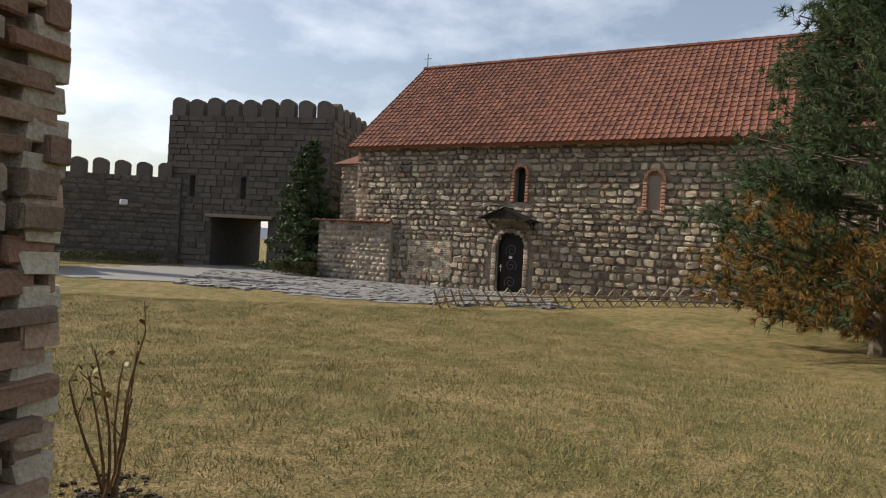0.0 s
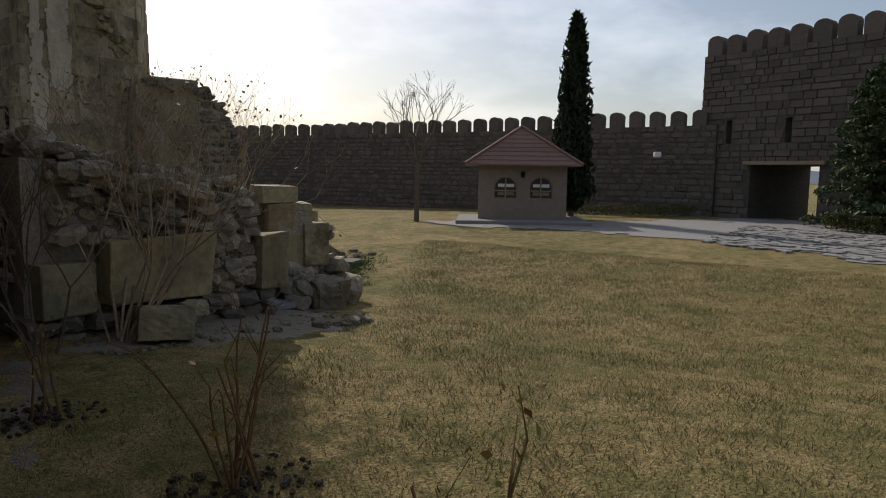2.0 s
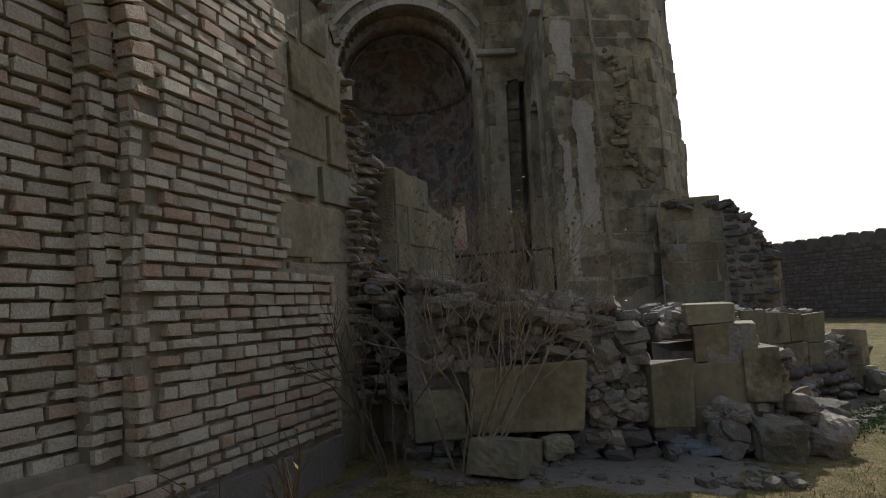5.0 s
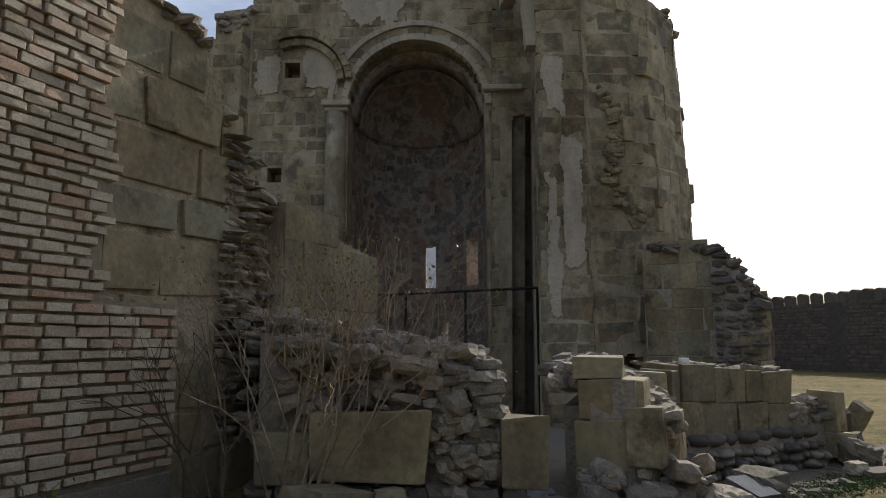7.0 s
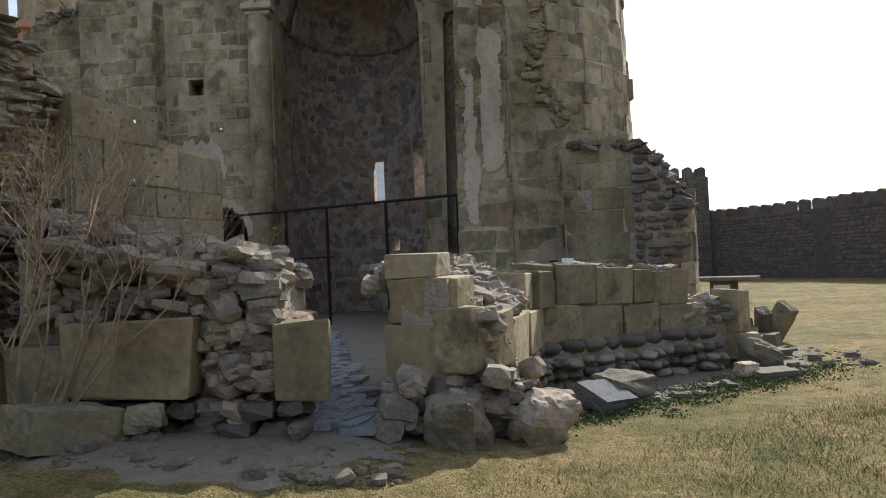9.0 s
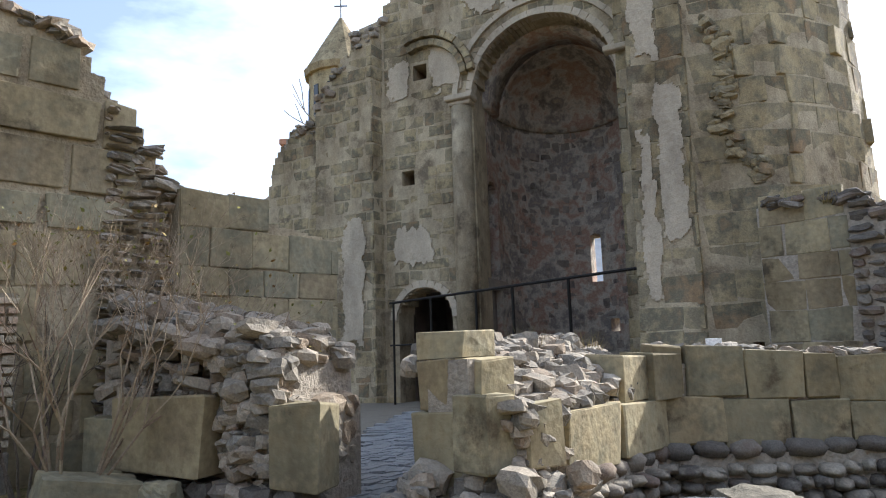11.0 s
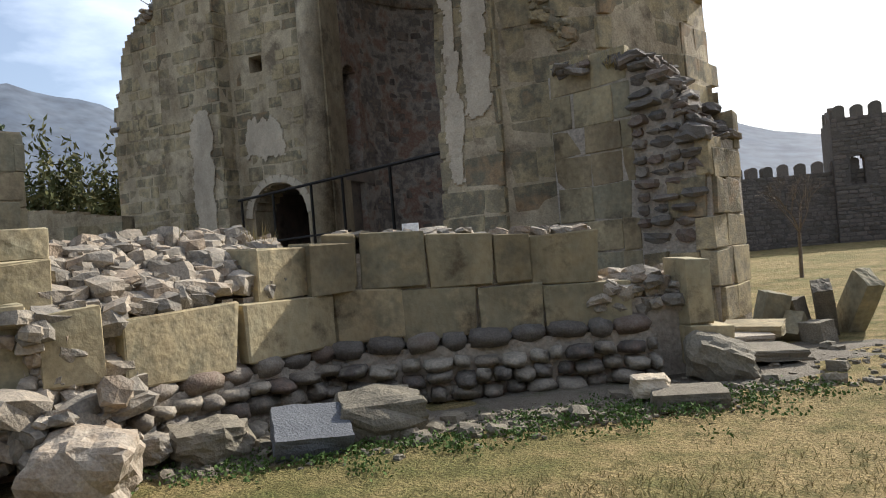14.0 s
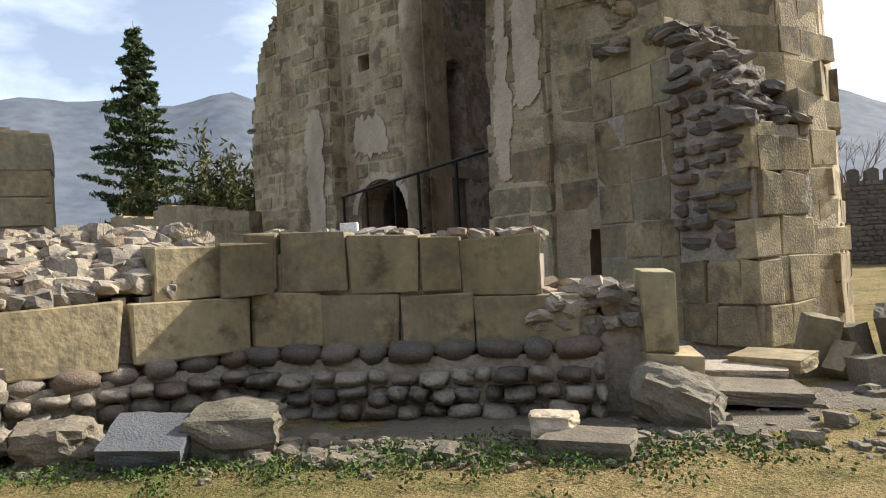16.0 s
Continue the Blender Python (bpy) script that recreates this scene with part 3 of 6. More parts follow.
# ---- ashlar wall beyond the bricks ----
def build_ashlar_wall():
    face = shifted(wall_face, 0.22)
    top = steps((-5.6, 6.5), (-1.4, 6.3), (-0.7, 5.2), (-0.3, 5.0), (0.35, 4.9), (0.55, 4.55), (0.9, 4.1), (1.2, 3.75), (1.35, 3.45), (1.6, 3.3))
    wall = columns("wall_ashlar", shifted(face, 0.03), -1.6, 1.55, 0, top, 0.85, LIME, step=0.14, rag=0.06)
    structure(wall, "tall broken wall of large tan sandstone blocks")
    big = courses(face, -1.4, 1.05, 0.15, lambda u: top(u) - 0.12, (0.4, 0.66), (0.45, 1.05), 0.22, gap=0.035, rough=0.03, seed=11, tilt=1.3, loose=0.12)
    lay(wall, big, "block", SAND, "stone_block", 300)
    low = shifted(flat(WALL_O, (0.42, 0.907)), 0.0)
    lowtop = steps((1.4, 3.25), (2.4, 3.22), (2.45, 3.0), (3.46, 2.85))
    wall2 = columns("wall_ashlar_low", shifted(low, 0.025), 1.45, 3.46, 0, lowtop, 0.7, LIME, step=0.2)
    structure(wall2, "lower stretch of squared grey sandstone wall")
    lay(wall2, courses(low, 1.45, 3.46, 0.1, lowtop, (0.32, 0.46), (0.4, 0.75), 0.2, gap=0.012, rough=0.012, seed=12, tilt=0.5), "block", SAND, "stone_block", 300)
    # end face of the low stretch
    q, u, n = low(3.46, 0)
    endf = flat((q.x, q.y), (-n.x, -n.y))
    lay(wall2, courses(endf, 0.0, 0.7, 0.1, lambda a: 2.8, (0.32, 0.46), (0.3, 0.5), 0.1, gap=0.012, proud=0.01, rough=0.01, seed=13, tilt=0.5), "block", SAND, "stone_block", 300)

    # torn core between the two: thin stones in rough layers, spilling lower down
    lay(wall2, courses(shifted(low, 0.15), 0.7, 1.75, 0.75, lambda u: top(u) - 0.05, (0.06, 0.13), (0.14, 0.42), 0.4, gap=0.02, rough=0.055, seed=20, tilt=7, loose=0.3), "lump", RUBBLE, "core_stone", 220)

    def torn(rng):
        a = rng.uniform(0.9, 1.9)
        z = 0.7 + 1.3 * rng.random() ** 1.5
        q, u, n = low(a, z)
        return q + n * (rng.uniform(-0.2, 0.05) + 0.3 * max(0, 2.2 - z) * rng.random())
    lay(wall2, lumps(150, torn, (0.1, 0.26), 0.45, 21), "lump", RUBBLE, "core_stone", 150)

    def ragged(rng):
        a = rng.uniform(-1.0, 1.5)
        q, u, n = face(a, top(a) + rng.uniform(-0.08, 0.05))
        return q - n * rng.uniform(0.02, 0.8)
    lay(wall, lumps(170, ragged, (0.12, 0.34), 0.4, 22), "lump", RUBBLE, "core_stone", 130)


# ---- the standing ruin ----
def build_ruin():
    front, length = bent([(-10.3, 20.4), (-7.2, 20.2), (-7.0, 19.05), (-4.95, 19.05), (-4.85, 19.55), (3.4, 19.55)])
    off = length - 8.25  # distance at which x = -4.85
    at = lambda x: off + (x + 4.85)
    top = steps((0, 5.4), (0.4, 7.2), (0.7, 8.3), (1.5, 9.1), (3.0, 9.2), (4.4, 9.4), (5.2, 10.4), (at(-4.8), 11.7), (at(-4.4), 12.9), (at(-2.5), 13.5), (at(0), 13.9), (at(1.0), 13.2), (at(3.4), 13.4))
    openings = [(at(-3.6), 1.7, -1, 2.45, True), (at(-4.05), 0.42, 6.38, 6.82, False), (at(-3.58), 0.46, 9.56, 10.04, False), (at(0.12), 4.05, -1, 8.65, True)]
    body = columns("wall_facade", shifted(front, 0.004), 0, length, -0.4, top, 0.9, LIME, openings, step=0.13, rag=0.14)
    structure(body, "ruined church facade of patched stone and plaster with a great arch")
    stones = courses(front, 0, length, 0.0, lambda u: top(u) - 0.15, (0.3, 0.5), (0.28, 0.68), 0.2, clear_of(openings, 0.02), gap=0.022, rough=0.014, seed=31, tilt=1.6, skip=0.1, loose=0.22, stops=CORNERS[6000 + round(length * 100)])
    lay(body, stones, "block", PLASTER_STONE, "stone_block", 300, (-3.5, 19, 4))

    def crest(rng):
        a = rng.uniform(0, length)
        q, u, n = front(a, top(a) + rng.uniform(-0.25, 0.1))
        return q - n * rng.uniform(-0.05, 0.85)
    lay(body, lumps(420, crest, (0.16, 0.4), 0.6, 32), "lump", RUBBLE, "core_stone", 150, (-6, 19, 10))
    # voussoirs round the great arch and the small arches
    ring = []
    for cx, cz, r, nn, wide, deep in ((0.12, 8.65, 2.12, 26, 0.2, 0.34), (0.12, 8.65, 2.55, 30, 0.16, 0.12), (-3.6, 2.45, 0.98, 13, 0.2, 0.18)):
        for k in range(nn):
            w = math.pi * (k + 0.5) / nn
            q, u, n = front(at(cx - r * math.cos(w)), cz + r * math.sin(w))
            q = q - n * (deep / 2 - 0.09)
            ring.append(pose(q.x, q.y, q.z, 0, math.degrees(w) - 90, 0) @ Matrix.Diagonal((math.pi * r / nn * 0.97, deep, wide, 1)))
    lay(body, ring, "block", OLD_PLASTER, "voussoir", 300)
    # quarter arch over the square hole
    ring = []
    for r, out in ((1.25, 0.12), (1.5, 0.2)):
        for k in range(16):
            w = math.pi * (0.02 + 0.62 * (k + 0.5) / 16)
            q, u, n = front(at(-3.35 + r * math.cos(w)), 9.35 + r * math.sin(w))
            ring.append(pose(q.x, q.y, q.z, 0, -math.degrees(w) + 90, 0) @ Matrix.Diagonal((0.18, 0.2 + out * 2, 0.2, 1)))
    lay(body, ring, "block", PLASTER_STONE, "voussoir", 300)

    # plaster coats left on the stones
    def coat(name, face, shape, mat, lift):
        verts, faces = [], []
        c = 0.035
        for a0, a1, z0, z1, s in shape:
            nu, nz = int((a1 - a0) / c), int((z1 - z0) / c)
            index = {}

            def corner(i, j):
                if (i, j) not in index:
                    jit = 0.03 * noise.noise((i * 0.9, j * 0.9, s))
                    q, u, n = face(a0 + i * c + jit, z0 + j * c + jit)
                    index[(i, j)] = len(verts)
                    verts.append(tuple(q + n * (lift + 0.008 * noise.noise((i * 0.5, j * 0.5, s)))))
                return index[(i, j)]
            for j in range(nz):
                for i in range(nu):
                    rim = min(1, min(i, nu - 1 - i) * c / 0.22, min(j, nz - 1 - j) * c / 0.5)
                    if rim + 0.75 * noise.noise((i * c * 2.2, j * c * 1.4, s * 3)) + 0.35 * noise.noise((i * c * 7, j * c * 6, s)) > 0.3:
                        faces.append((corner(i, j), corner(i + 1, j), corner(i + 1, j + 1), corner(i, j + 1)))
        ob = raw(name, verts, faces, mat, body)
        so = ob.modifiers.new("thickness", "SOLIDIFY")
        so.thickness = 0.02
        return ob
    coat("plaster_coat", front, [(at(-2.55), at(-1.95), 5.5, 8.5, 1), (at(-3.3), at(-2.2), 8.9, 10.9, 2), (at(-4.8), at(-3.87), 8.9, 10.4, 7), (at(-2.6), at(-2.05), 2.9, 5.0, 3), (at(-4.6), at(-3.2), 3.9, 5.2, 4), (at(-2.2), at(-0.2), 11.1, 12.3, 5), (at(-6.5), at(-5.6), 1.5, 5.5, 6)], OLD_PLASTER, 0.035)
    # springing block
    bm = bmesh.new()
    box(bm, (-2.2, 19.35, 8.62), (0.85, 0.5, 0.16), 0, 0.03)
    box(bm, (-2.2, 19.42, 8.48), (0.7, 0.4, 0.12), 0, 0.03)
    box(bm, (2.6, 18.55, 8.75), (1.1, 0.3, 0.16), 0, 0.03)
    part("impost", bm, OLD_PLASTER, body)
    bm = bmesh.new()
    tube(bm, (-2.25, 19.5, 0), (-2.25, 19.5, 8.42), 0.33, 0.3, 14)
    part("half_column", bm, LIME, body, smooth=True)

    # apse
    arc = [(-1.93, 20.42), (-1.93, 21.4)] + [(0.12 - 2.05 * math.cos(w), 21.4 + 2.6 * math.sin(w)) for w in np.linspace(0.12, math.pi - 0.12, 20)] + [(2.17, 21.4), (2.17, 20.42)]
    curve, clen = bent(arc)
    mid = clen / 2
    slits = [(mid + 0.24, 0.36, 3.6, 4.98, True), (mid + 2.12, 0.75, 3.6, 4.98, True), (0.47, 0.8, 0.6, 6.1, True), (mid + 0.75, 0.34, 2.0, 2.4, False)]
    apse = columns("wall_apse", shifted(curve, 0.006), 0, clen, -0.4, lambda u: 8.8, 0.7, FRESCO, slits, step=0.12)
    structure(apse, "dim curved apse with faded frescoes and slit windows")
    lay(apse, courses(curve, 0, clen, 0.0, lambda u: 8.75, (0.24, 0.44), (0.22, 0.52), 0.16, clear_of(slits, 0.01), gap=0.05, rough=0.02, seed=41, tilt=7.0, skip=0.45, loose=0.45), "block", APSE_STONE, "stone_block", 300, (0, 24, 5))
    columns("niche_back", shifted(curve, 0.6), 0.0, 1.6, -0.4, lambda u: 8.0, 0.3, APSE_STONE, step=0.2, owner=apse)
    bm = bmesh.new()
    nu, nv = 24, 10
    grid = [[bm.verts.new((0.12 - 2.07 * math.cos(math.pi * i / nu) * math.cos(math.pi / 2 * j / nv), 21.4 + 2.62 * math.sin(math.pi * i / nu) * math.cos(math.pi / 2 * j / nv), 8.65 + 2.05 * math.sin(math.pi / 2 * j / nv))) for i in range(nu + 1)] for j in range(nv)]
    for j in range(nv - 1):
        for i in range(nu):
            bm.faces.new((grid[j][i], grid[j + 1][i], grid[j + 1][i + 1], grid[j][i + 1]))
    for i in range(nu):
        bm.faces.new([bm.verts.new((0.12, 21.4, 10.7)), grid[-1][i + 1], grid[-1][i]])
    # barrel strip in front of the half dome
    lo = [bm.verts.new((0.12 - 2.07 * math.cos(math.pi * i / nu), 20.3, 8.65 + 2.05 * math.sin(math.pi * i / nu))) for i in range(nu + 1)]
    hi = [bm.verts.new((0.12 - 2.07 * math.cos(math.pi * i / nu), 21.45, 8.65 + 2.05 * math.sin(math.pi * i / nu))) for i in range(nu + 1)]
    for i in range(nu):
        bm.faces.new((lo[i], hi[i], hi[i + 1], lo[i + 1]))
    dome = part("half_dome", bm, FRESCO, apse, smooth=True)
    so = dome.modifiers.new("thickness", "SOLIDIFY")
    so.thickness, so.offset = 0.3, 0
    # dark chamber behind the small arch
    bm = bmesh.new()
    for c, s in (((-5.1, 22.0, 1.4), (0.3, 4.0, 3.8)), ((-3.6, 24.0, 1.4), (3.4, 0.3, 3.8)), ((-3.6, 22.2, 3.4), (3.4, 4.0, 0.3)), ((-2.25, 22.2, 1.4), (0.3, 4.0, 3.8))):
        box(bm, c, s)
    # Added backing boxes that keep daylight out of the two square holes.
    box(bm, (-4.05, 20.75, 6.6), (0.9, 0.3, 0.9))
    box(bm, (-3.58, 20.75, 9.8), (0.9, 0.3, 0.9))
    part("side_chamber", bm, APSE_STONE, body)

    # rounded corner mass
    plan = [(2.12, 20.2), (2.12, 18.65), (3.3, 18.6), (3.3, 16.9), (3.3, 15.7), (3.03, 15.55), (3.02, 14.72), (4.12, 14.70), (4.16, 14.82), (5.35, 14.9), (6.0, 15.25), (6.5, 15.8), (7.05, 16.5), (7.4, 17.4), (7.35, 18.5), (6.9, 19.6), (6.2, 20.5), (5.0, 21.3), (4.0, 21.6)]
    tface, tlen = bent(plan, (4.4, 18.0), 0.011)
    ttop = steps((0, 12.8), (4.0, 12.4), (6.0, 11.2), (8.0, 10.4), (9.0, 10.0), (10.0, 9.75), (tlen, 9.6))
    gap_niche = [(2.42, 0.6, -1, 7.7, True), (3.55, 1.0, -1, 6.6, True), (8.75, 0.56, -1, 1.15, True)]
    tower = columns("wall_round_mass", shifted(tface, 0.004), 0, tlen, -0.4, ttop, 0.9, LIME, gap_niche, step=0.18, rag=0.04)
    columns("niche_back", shifted(tface, 0.72), 1.75, 2.72, -0.4, lambda u: 9.0, 0.3, APSE_STONE, step=0.25, owner=tower)
    structure(tower, "tall rounded mass of the ruin in tan and grey blocks")
    lay(tower, courses(tface, 0, tlen, 0.0, lambda u: ttop(u) - 0.1, (0.38, 0.62), (0.42, 0.92), 0.2, clear_of(gap_niche, 0), gap=0.014, rough=0.012, seed=51, tilt=0.9, skip=0.05, loose=0.1, stops=CORNERS[len(plan) * 1000 + round(tlen * 100)]), "block", PLASTER_STONE, "stone_block", 300, (4.5, 14, 4))
    u_front = 1.55 + 1.18 + 1.7 + 1.2 + 0.31 + 0.83
    coat("plaster_coat", tface, [(u_front + 0.45, u_front + 1.08, 3.2, 6.4, 11), (u_front + 0.1, u_front + 0.5, 2.2, 5.4, 12), (u_front + 0.05, u_front + 0.7, 6.6, 8.3, 13)], OLD_PLASTER, 0.03)
    bm = bmesh.new()
    box(bm, (4.9, 18.0, 9.0), (3.0, 4.0, 0.5))
    part("core_fill", bm, RUBBLE, tower)

    def crown(rng):
        a = rng.uniform(5.5, tlen)
        q, u, n = tface(a, ttop(a) + rng.uniform(-0.1, 0.1))
        return q - n * rng.uniform(0, 0.8)
    lay(tower, lumps(160, crown, (0.15, 0.35), 0.5, 52), "lump", RUBBLE, "core_stone", 160)
    def scar(rng):
        k = rng.random()
        q, u, n = tface(8.3 + 0.75 * k + rng.uniform(-0.16, 0.16) + 0.25 * math.sin(7 * k), 7.4 - 3.2 * k)
        return q - n * rng.uniform(-0.04, 0.06)
    lay(tower, lumps(90, scar, (0.1, 0.28), 0.7, 53), "lump", PLASTER_STONE, "core_stone", 120)
    # inner arch rib springing from the corner mass
    ring = []
    for k in range(18):
        w = math.pi * 0.55 * (k + 0.5) / 18
        ring.append(pose(3.1 - 0.35 * (1 - math.cos(w)), 15.6 + 2.3 * (1 - math.cos(w)) * 0.9, 8.6 + 2.4 * math.sin(w), 0, 0, 0) @ Matrix.Diagonal((0.35, 0.4, 0.3, 1)))
    lay(tower, ring, "block", OLD_PLASTER, "voussoir", 60)

    # spur wall with its torn end
    sface = flat((5.08, 14.27), (0.921, -0.389))
    stop = steps((0, 3.6), (0.5, 3.55), (1.3, 3.5), (1.5, 3.35), (1.8, 3.0), (2.05, 2.5), (2.35, 2.1))
    spur = columns("wall_spur", shifted(sface, 0.01), 0, 2.28, -0.4, stop, 0.95, MORTAR, step=0.15, rag=0.06)
    structure(spur, "broken spur wall, smooth blocks ending in dark torn rubble")
    lay(spur, courses(sface, 0, 1.3, 0.0, stop, (0.36, 0.52), (0.4, 0.8), 0.2, gap=0.01, rough=0.01, seed=61, tilt=0.4), "block", SAND, "stone_block", 200)
    lay(spur, courses(sface, 1.3, 2.3, 1.0, stop, (0.13, 0.22), (0.2, 0.48), 0.5, lambda a, b, lo, hi: not (a > 1.98 and hi < 2.05), gap=0.02, proud=0.09, rough=0.07, seed=62, tilt=5, loose=0.25), "lump", DARK_STONE, "rubble_slab", 200)
    lay(spur, courses(sface, 1.36, 2.32, 0.0, lambda u: 1.0 if u < 1.98 else 2.1, (0.36, 0.52), (0.36, 0.5), 0.4, gap=0.012, proud=0.05, rough=0.02, seed=63, tilt=0.8), "block", PLASTER_STONE, "stone_block", 100)
    q, u, n = sface(2.32, 0)
    eface = flat((q.x, q.y), (-n.x, -n.y))
    lay(spur, courses(eface, 0.05, 0.95, 0.0, steps((0, 2.1), (0.4, 2.15), (0.95, 2.5)), (0.36, 0.52), (0.4, 0.6), 0.3, gap=0.012, rough=0.03, seed=64, tilt=0.8), "block", PLASTER_STONE, "stone_block", 100)

    def scrag(rng):
        a = rng.uniform(0.2, 2.25)
        q, u, n = sface(a, stop(a) + rng.uniform(-0.05, 0.08))
        return q - n * rng.uniform(-0.05, 0.9)
    lay(spur, lumps(150, scrag, (0.14, 0.34), 0.4, 65), "lump", DARK_STONE, "rubble_slab", 150)


# ---- low walls of the fore-building ----
def one(owner, c, s, turn, mat, name="stone_block", kind="block", tilt=(0, 0)):
    ob = new(name, variants(kind, mat)[int(abs(c[0] * 31 + c[1] * 17 + c[2] * 7)) % 7])
    ob.matrix_basis = pose(c[0], c[1], c[2], tilt[0], tilt[1], turn) @ Matrix.Diagonal((*s, 1))
    if owner:
        ob.parent = owner
    return ob


def build_low_walls():
    # west piece with its two upright blocks
    face = flat((-0.7, 6.78), (1.0, -0.06))
    top = steps((0, 2.0), (0.6, 1.8), (1.4, 1.66), (2.0, 1.56), (2.24, 1.42), (2.34, 1.05), (2.75, 0.98))
    west = columns("wall_low_west", shifted(face, 0.18), 0, 2.36, -0.1, lambda u: top(u) - 0.15, 0.85, MORTAR, step=0.1, rag=0.05)
    structure(west, "low torn wall of rubble with two squared blocks")
    one(west, (0.44, 6.78, 0.76), (1.06, 0.42, 0.62), -3, SAND)
    one(west, (1.82, 6.73, 0.70), (0.42, 0.32, 0.62), 5, YELLOW)
    one(west, (-0.42, 6.95, 0.62), (0.5, 0.4, 0.5), 4, SAND)

    def heap(rng):
        a = rng.uniform(0.1, 2.22)
        d = rng.uniform(0.0, 0.95)
        z = top(a) + rng.uniform(-0.12, 0.04) - 0.15 * (d < 0.12)
        q, u, n = face(a, z)
        return q - n * d
    lay(west, lumps(300, heap, (0.1, 0.3), 0.55, 71), "lump", RUBBLE, "rubble_stone", 300)

    def core(rng):
        a = rng.choice((rng.uniform(1.66, 2.28), rng.uniform(0.2, 2.25)))
        z = rng.uniform(0.2, top(a) - 0.1) if 1.66 < a < 2.3 else rng.uniform(1.08, max(1.1, top(a) - 0.05))
        q, u, n = face(a, z)
        return q - n * rng.uniform(0.02, 0.2)
    lay(west, lumps(260, core, (0.08, 0.24), 0.6, 72), "lump", RUBBLE, "core_stone", 230)
    lay(west, courses(shifted(face, -0.06), -0.1, 2.55, 0.08, lambda u: 0.42, (0.14, 0.2), (0.2, 0.42), 0.4, gap=0.02, rough=0.08, seed=73, tilt=6), "lump", DARK_STONE, "footing_stone", 100)

    # inner side of the doorway
    q, u, n = face(2.38, 0)
    dface = flat((q.x, q.y), (-n.x, -n.y))
    lay(west, courses(dface, 0.15, 0.95, 0.0, lambda a: 1.1, (0.14, 0.24), (0.18, 0.4), 0.3, gap=0.02, rough=0.04, seed=74, tilt=5), "lump", RUBBLE, "core_stone", 60)

    # pier
    pier = columns("wall_pier", flat((2.52, 7.34), (0.93, -0.36)), 0.05, 0.5, -0.15, lambda u: 1.3, 0.35, MORTAR, step=0.3)
    structure(pier, "short pier of ochre blocks with a flat top slab")
    for c, s, turn, mat in (((2.77, 7.45, 0.18), (0.62, 0.46, 0.5), -20, SAND), ((2.76, 7.47, 0.66), (0.58, 0.44, 0.48), -18, YELLOW), ((2.70, 7.5, 1.1), (0.34, 0.42, 0.4), -22, SAND), ((3.02, 7.42, 1.12), (0.28, 0.36, 0.36), -26, SAND), ((2.72, 7.55, 1.42), (0.5, 0.44, 0.22), -16, SAND), ((3.08, 7.2, 0.76), (0.36, 0.3, 0.56), -22, YELLOW), ((3.36, 7.5, 0.72), (0.34, 0.36, 0.5), -30, YELLOW)):
        one(pier, c, s, turn, mat)

    def foot(rng):
        w = rng.uniform(0, 1)
        return Vector((2.45 + 1.3 * w, 7.05 + 0.35 * w + rng.uniform(-0.25, 0.35), 0.02 + rng.uniform(0, 0.42)))
    lay(pier, lumps(110, foot, (0.1, 0.26), 0.75, 76), "lump", RUBBLE, "rubble_stone", 110)

    # mound between pier and the long low wall
    line = flat((3.42, 7.45), (0.26, 0.966))
    mtop = steps((0, 1.0), (0.5, 1.05), (1.2, 1.1), (2.3, 1.25))
    mound = columns("wall_low_middle", shifted(line, 0.05), 0.0, 2.35, -0.3, lambda u: mtop(u) - 0.22, 0.9, MORTAR, step=0.1, rag=0.05)
    structure(mound, "low wall of ochre blocks heaped with rubble")
    one(mound, (3.50, 8.22, 0.63), (0.86, 0.4, 0.5), 75, YELLOW)
    one(mound, (3.77, 9.16, 0.61), (0.92, 0.4, 0.48), 75, YELLOW)
    one(mound, (3.70, 9.2, 1.07), (0.55, 0.4, 0.44), 75, YELLOW)
    one(mound, (3.95, 9.62, 1.07), (0.42, 0.42, 0.46), 60, SAND)

    def hill(rng):
        a = rng.uniform(-0.1, 2.1)
        d = rng.uniform(0.05, 1.25)
        q, u, n = line(a, min(1.32, 0.86 + 0.55 * d) + 0.06 * a + rng.uniform(-0.08, 0.06))
        return q - n * d
    lay(mound, lumps(420, hill, (0.08, 0.25), 0.75, 77), "lump", RUBBLE, "rubble_stone", 300, (4, 8, 1))

    def skirt(rng):
        a = rng.uniform(-0.3, 0.45)
        q, u, n = line(a, rng.uniform(0.15, 0.95))
        return q - n * rng.uniform(-0.02, 0.2)
    lay(mound, lumps(110, skirt, (0.08, 0.22), 0.75, 78), "lump", RUBBLE, "core_stone", 110)
    bm = bmesh.new()
    box(bm, (3.0, 8.6, 0.4), (0.8, 1.8, 1.2), -15)
    part("core_fill", bm, MORTAR, mound)

    # long low wall
    L = flat((4.08, 9.62), (0.89, 0.456))
    slope = lambda u: -0.055 * u
    long = columns("wall_low_long", shifted(L, 0.05), 0.0, 3.3, -0.4, lambda u: (1.2 if u < 2.4 else 0.72) + slope(u), 0.75, MORTAR, step=0.15)
    structure(long, "low wall of two courses of ochre sandstone blocks")
    rng = random.Random(81)
    u = -0.05
    for w in (0.62, 0.68, 0.62, 0.82):
        q, al, n = L(u + w / 2, 0.645 + slope(u + w / 2))
        q = q - n * 0.2
        one(long, q, (w - 0.012, 0.42, 0.46), 27.1, YELLOW)
        u += w
    u = -0.1
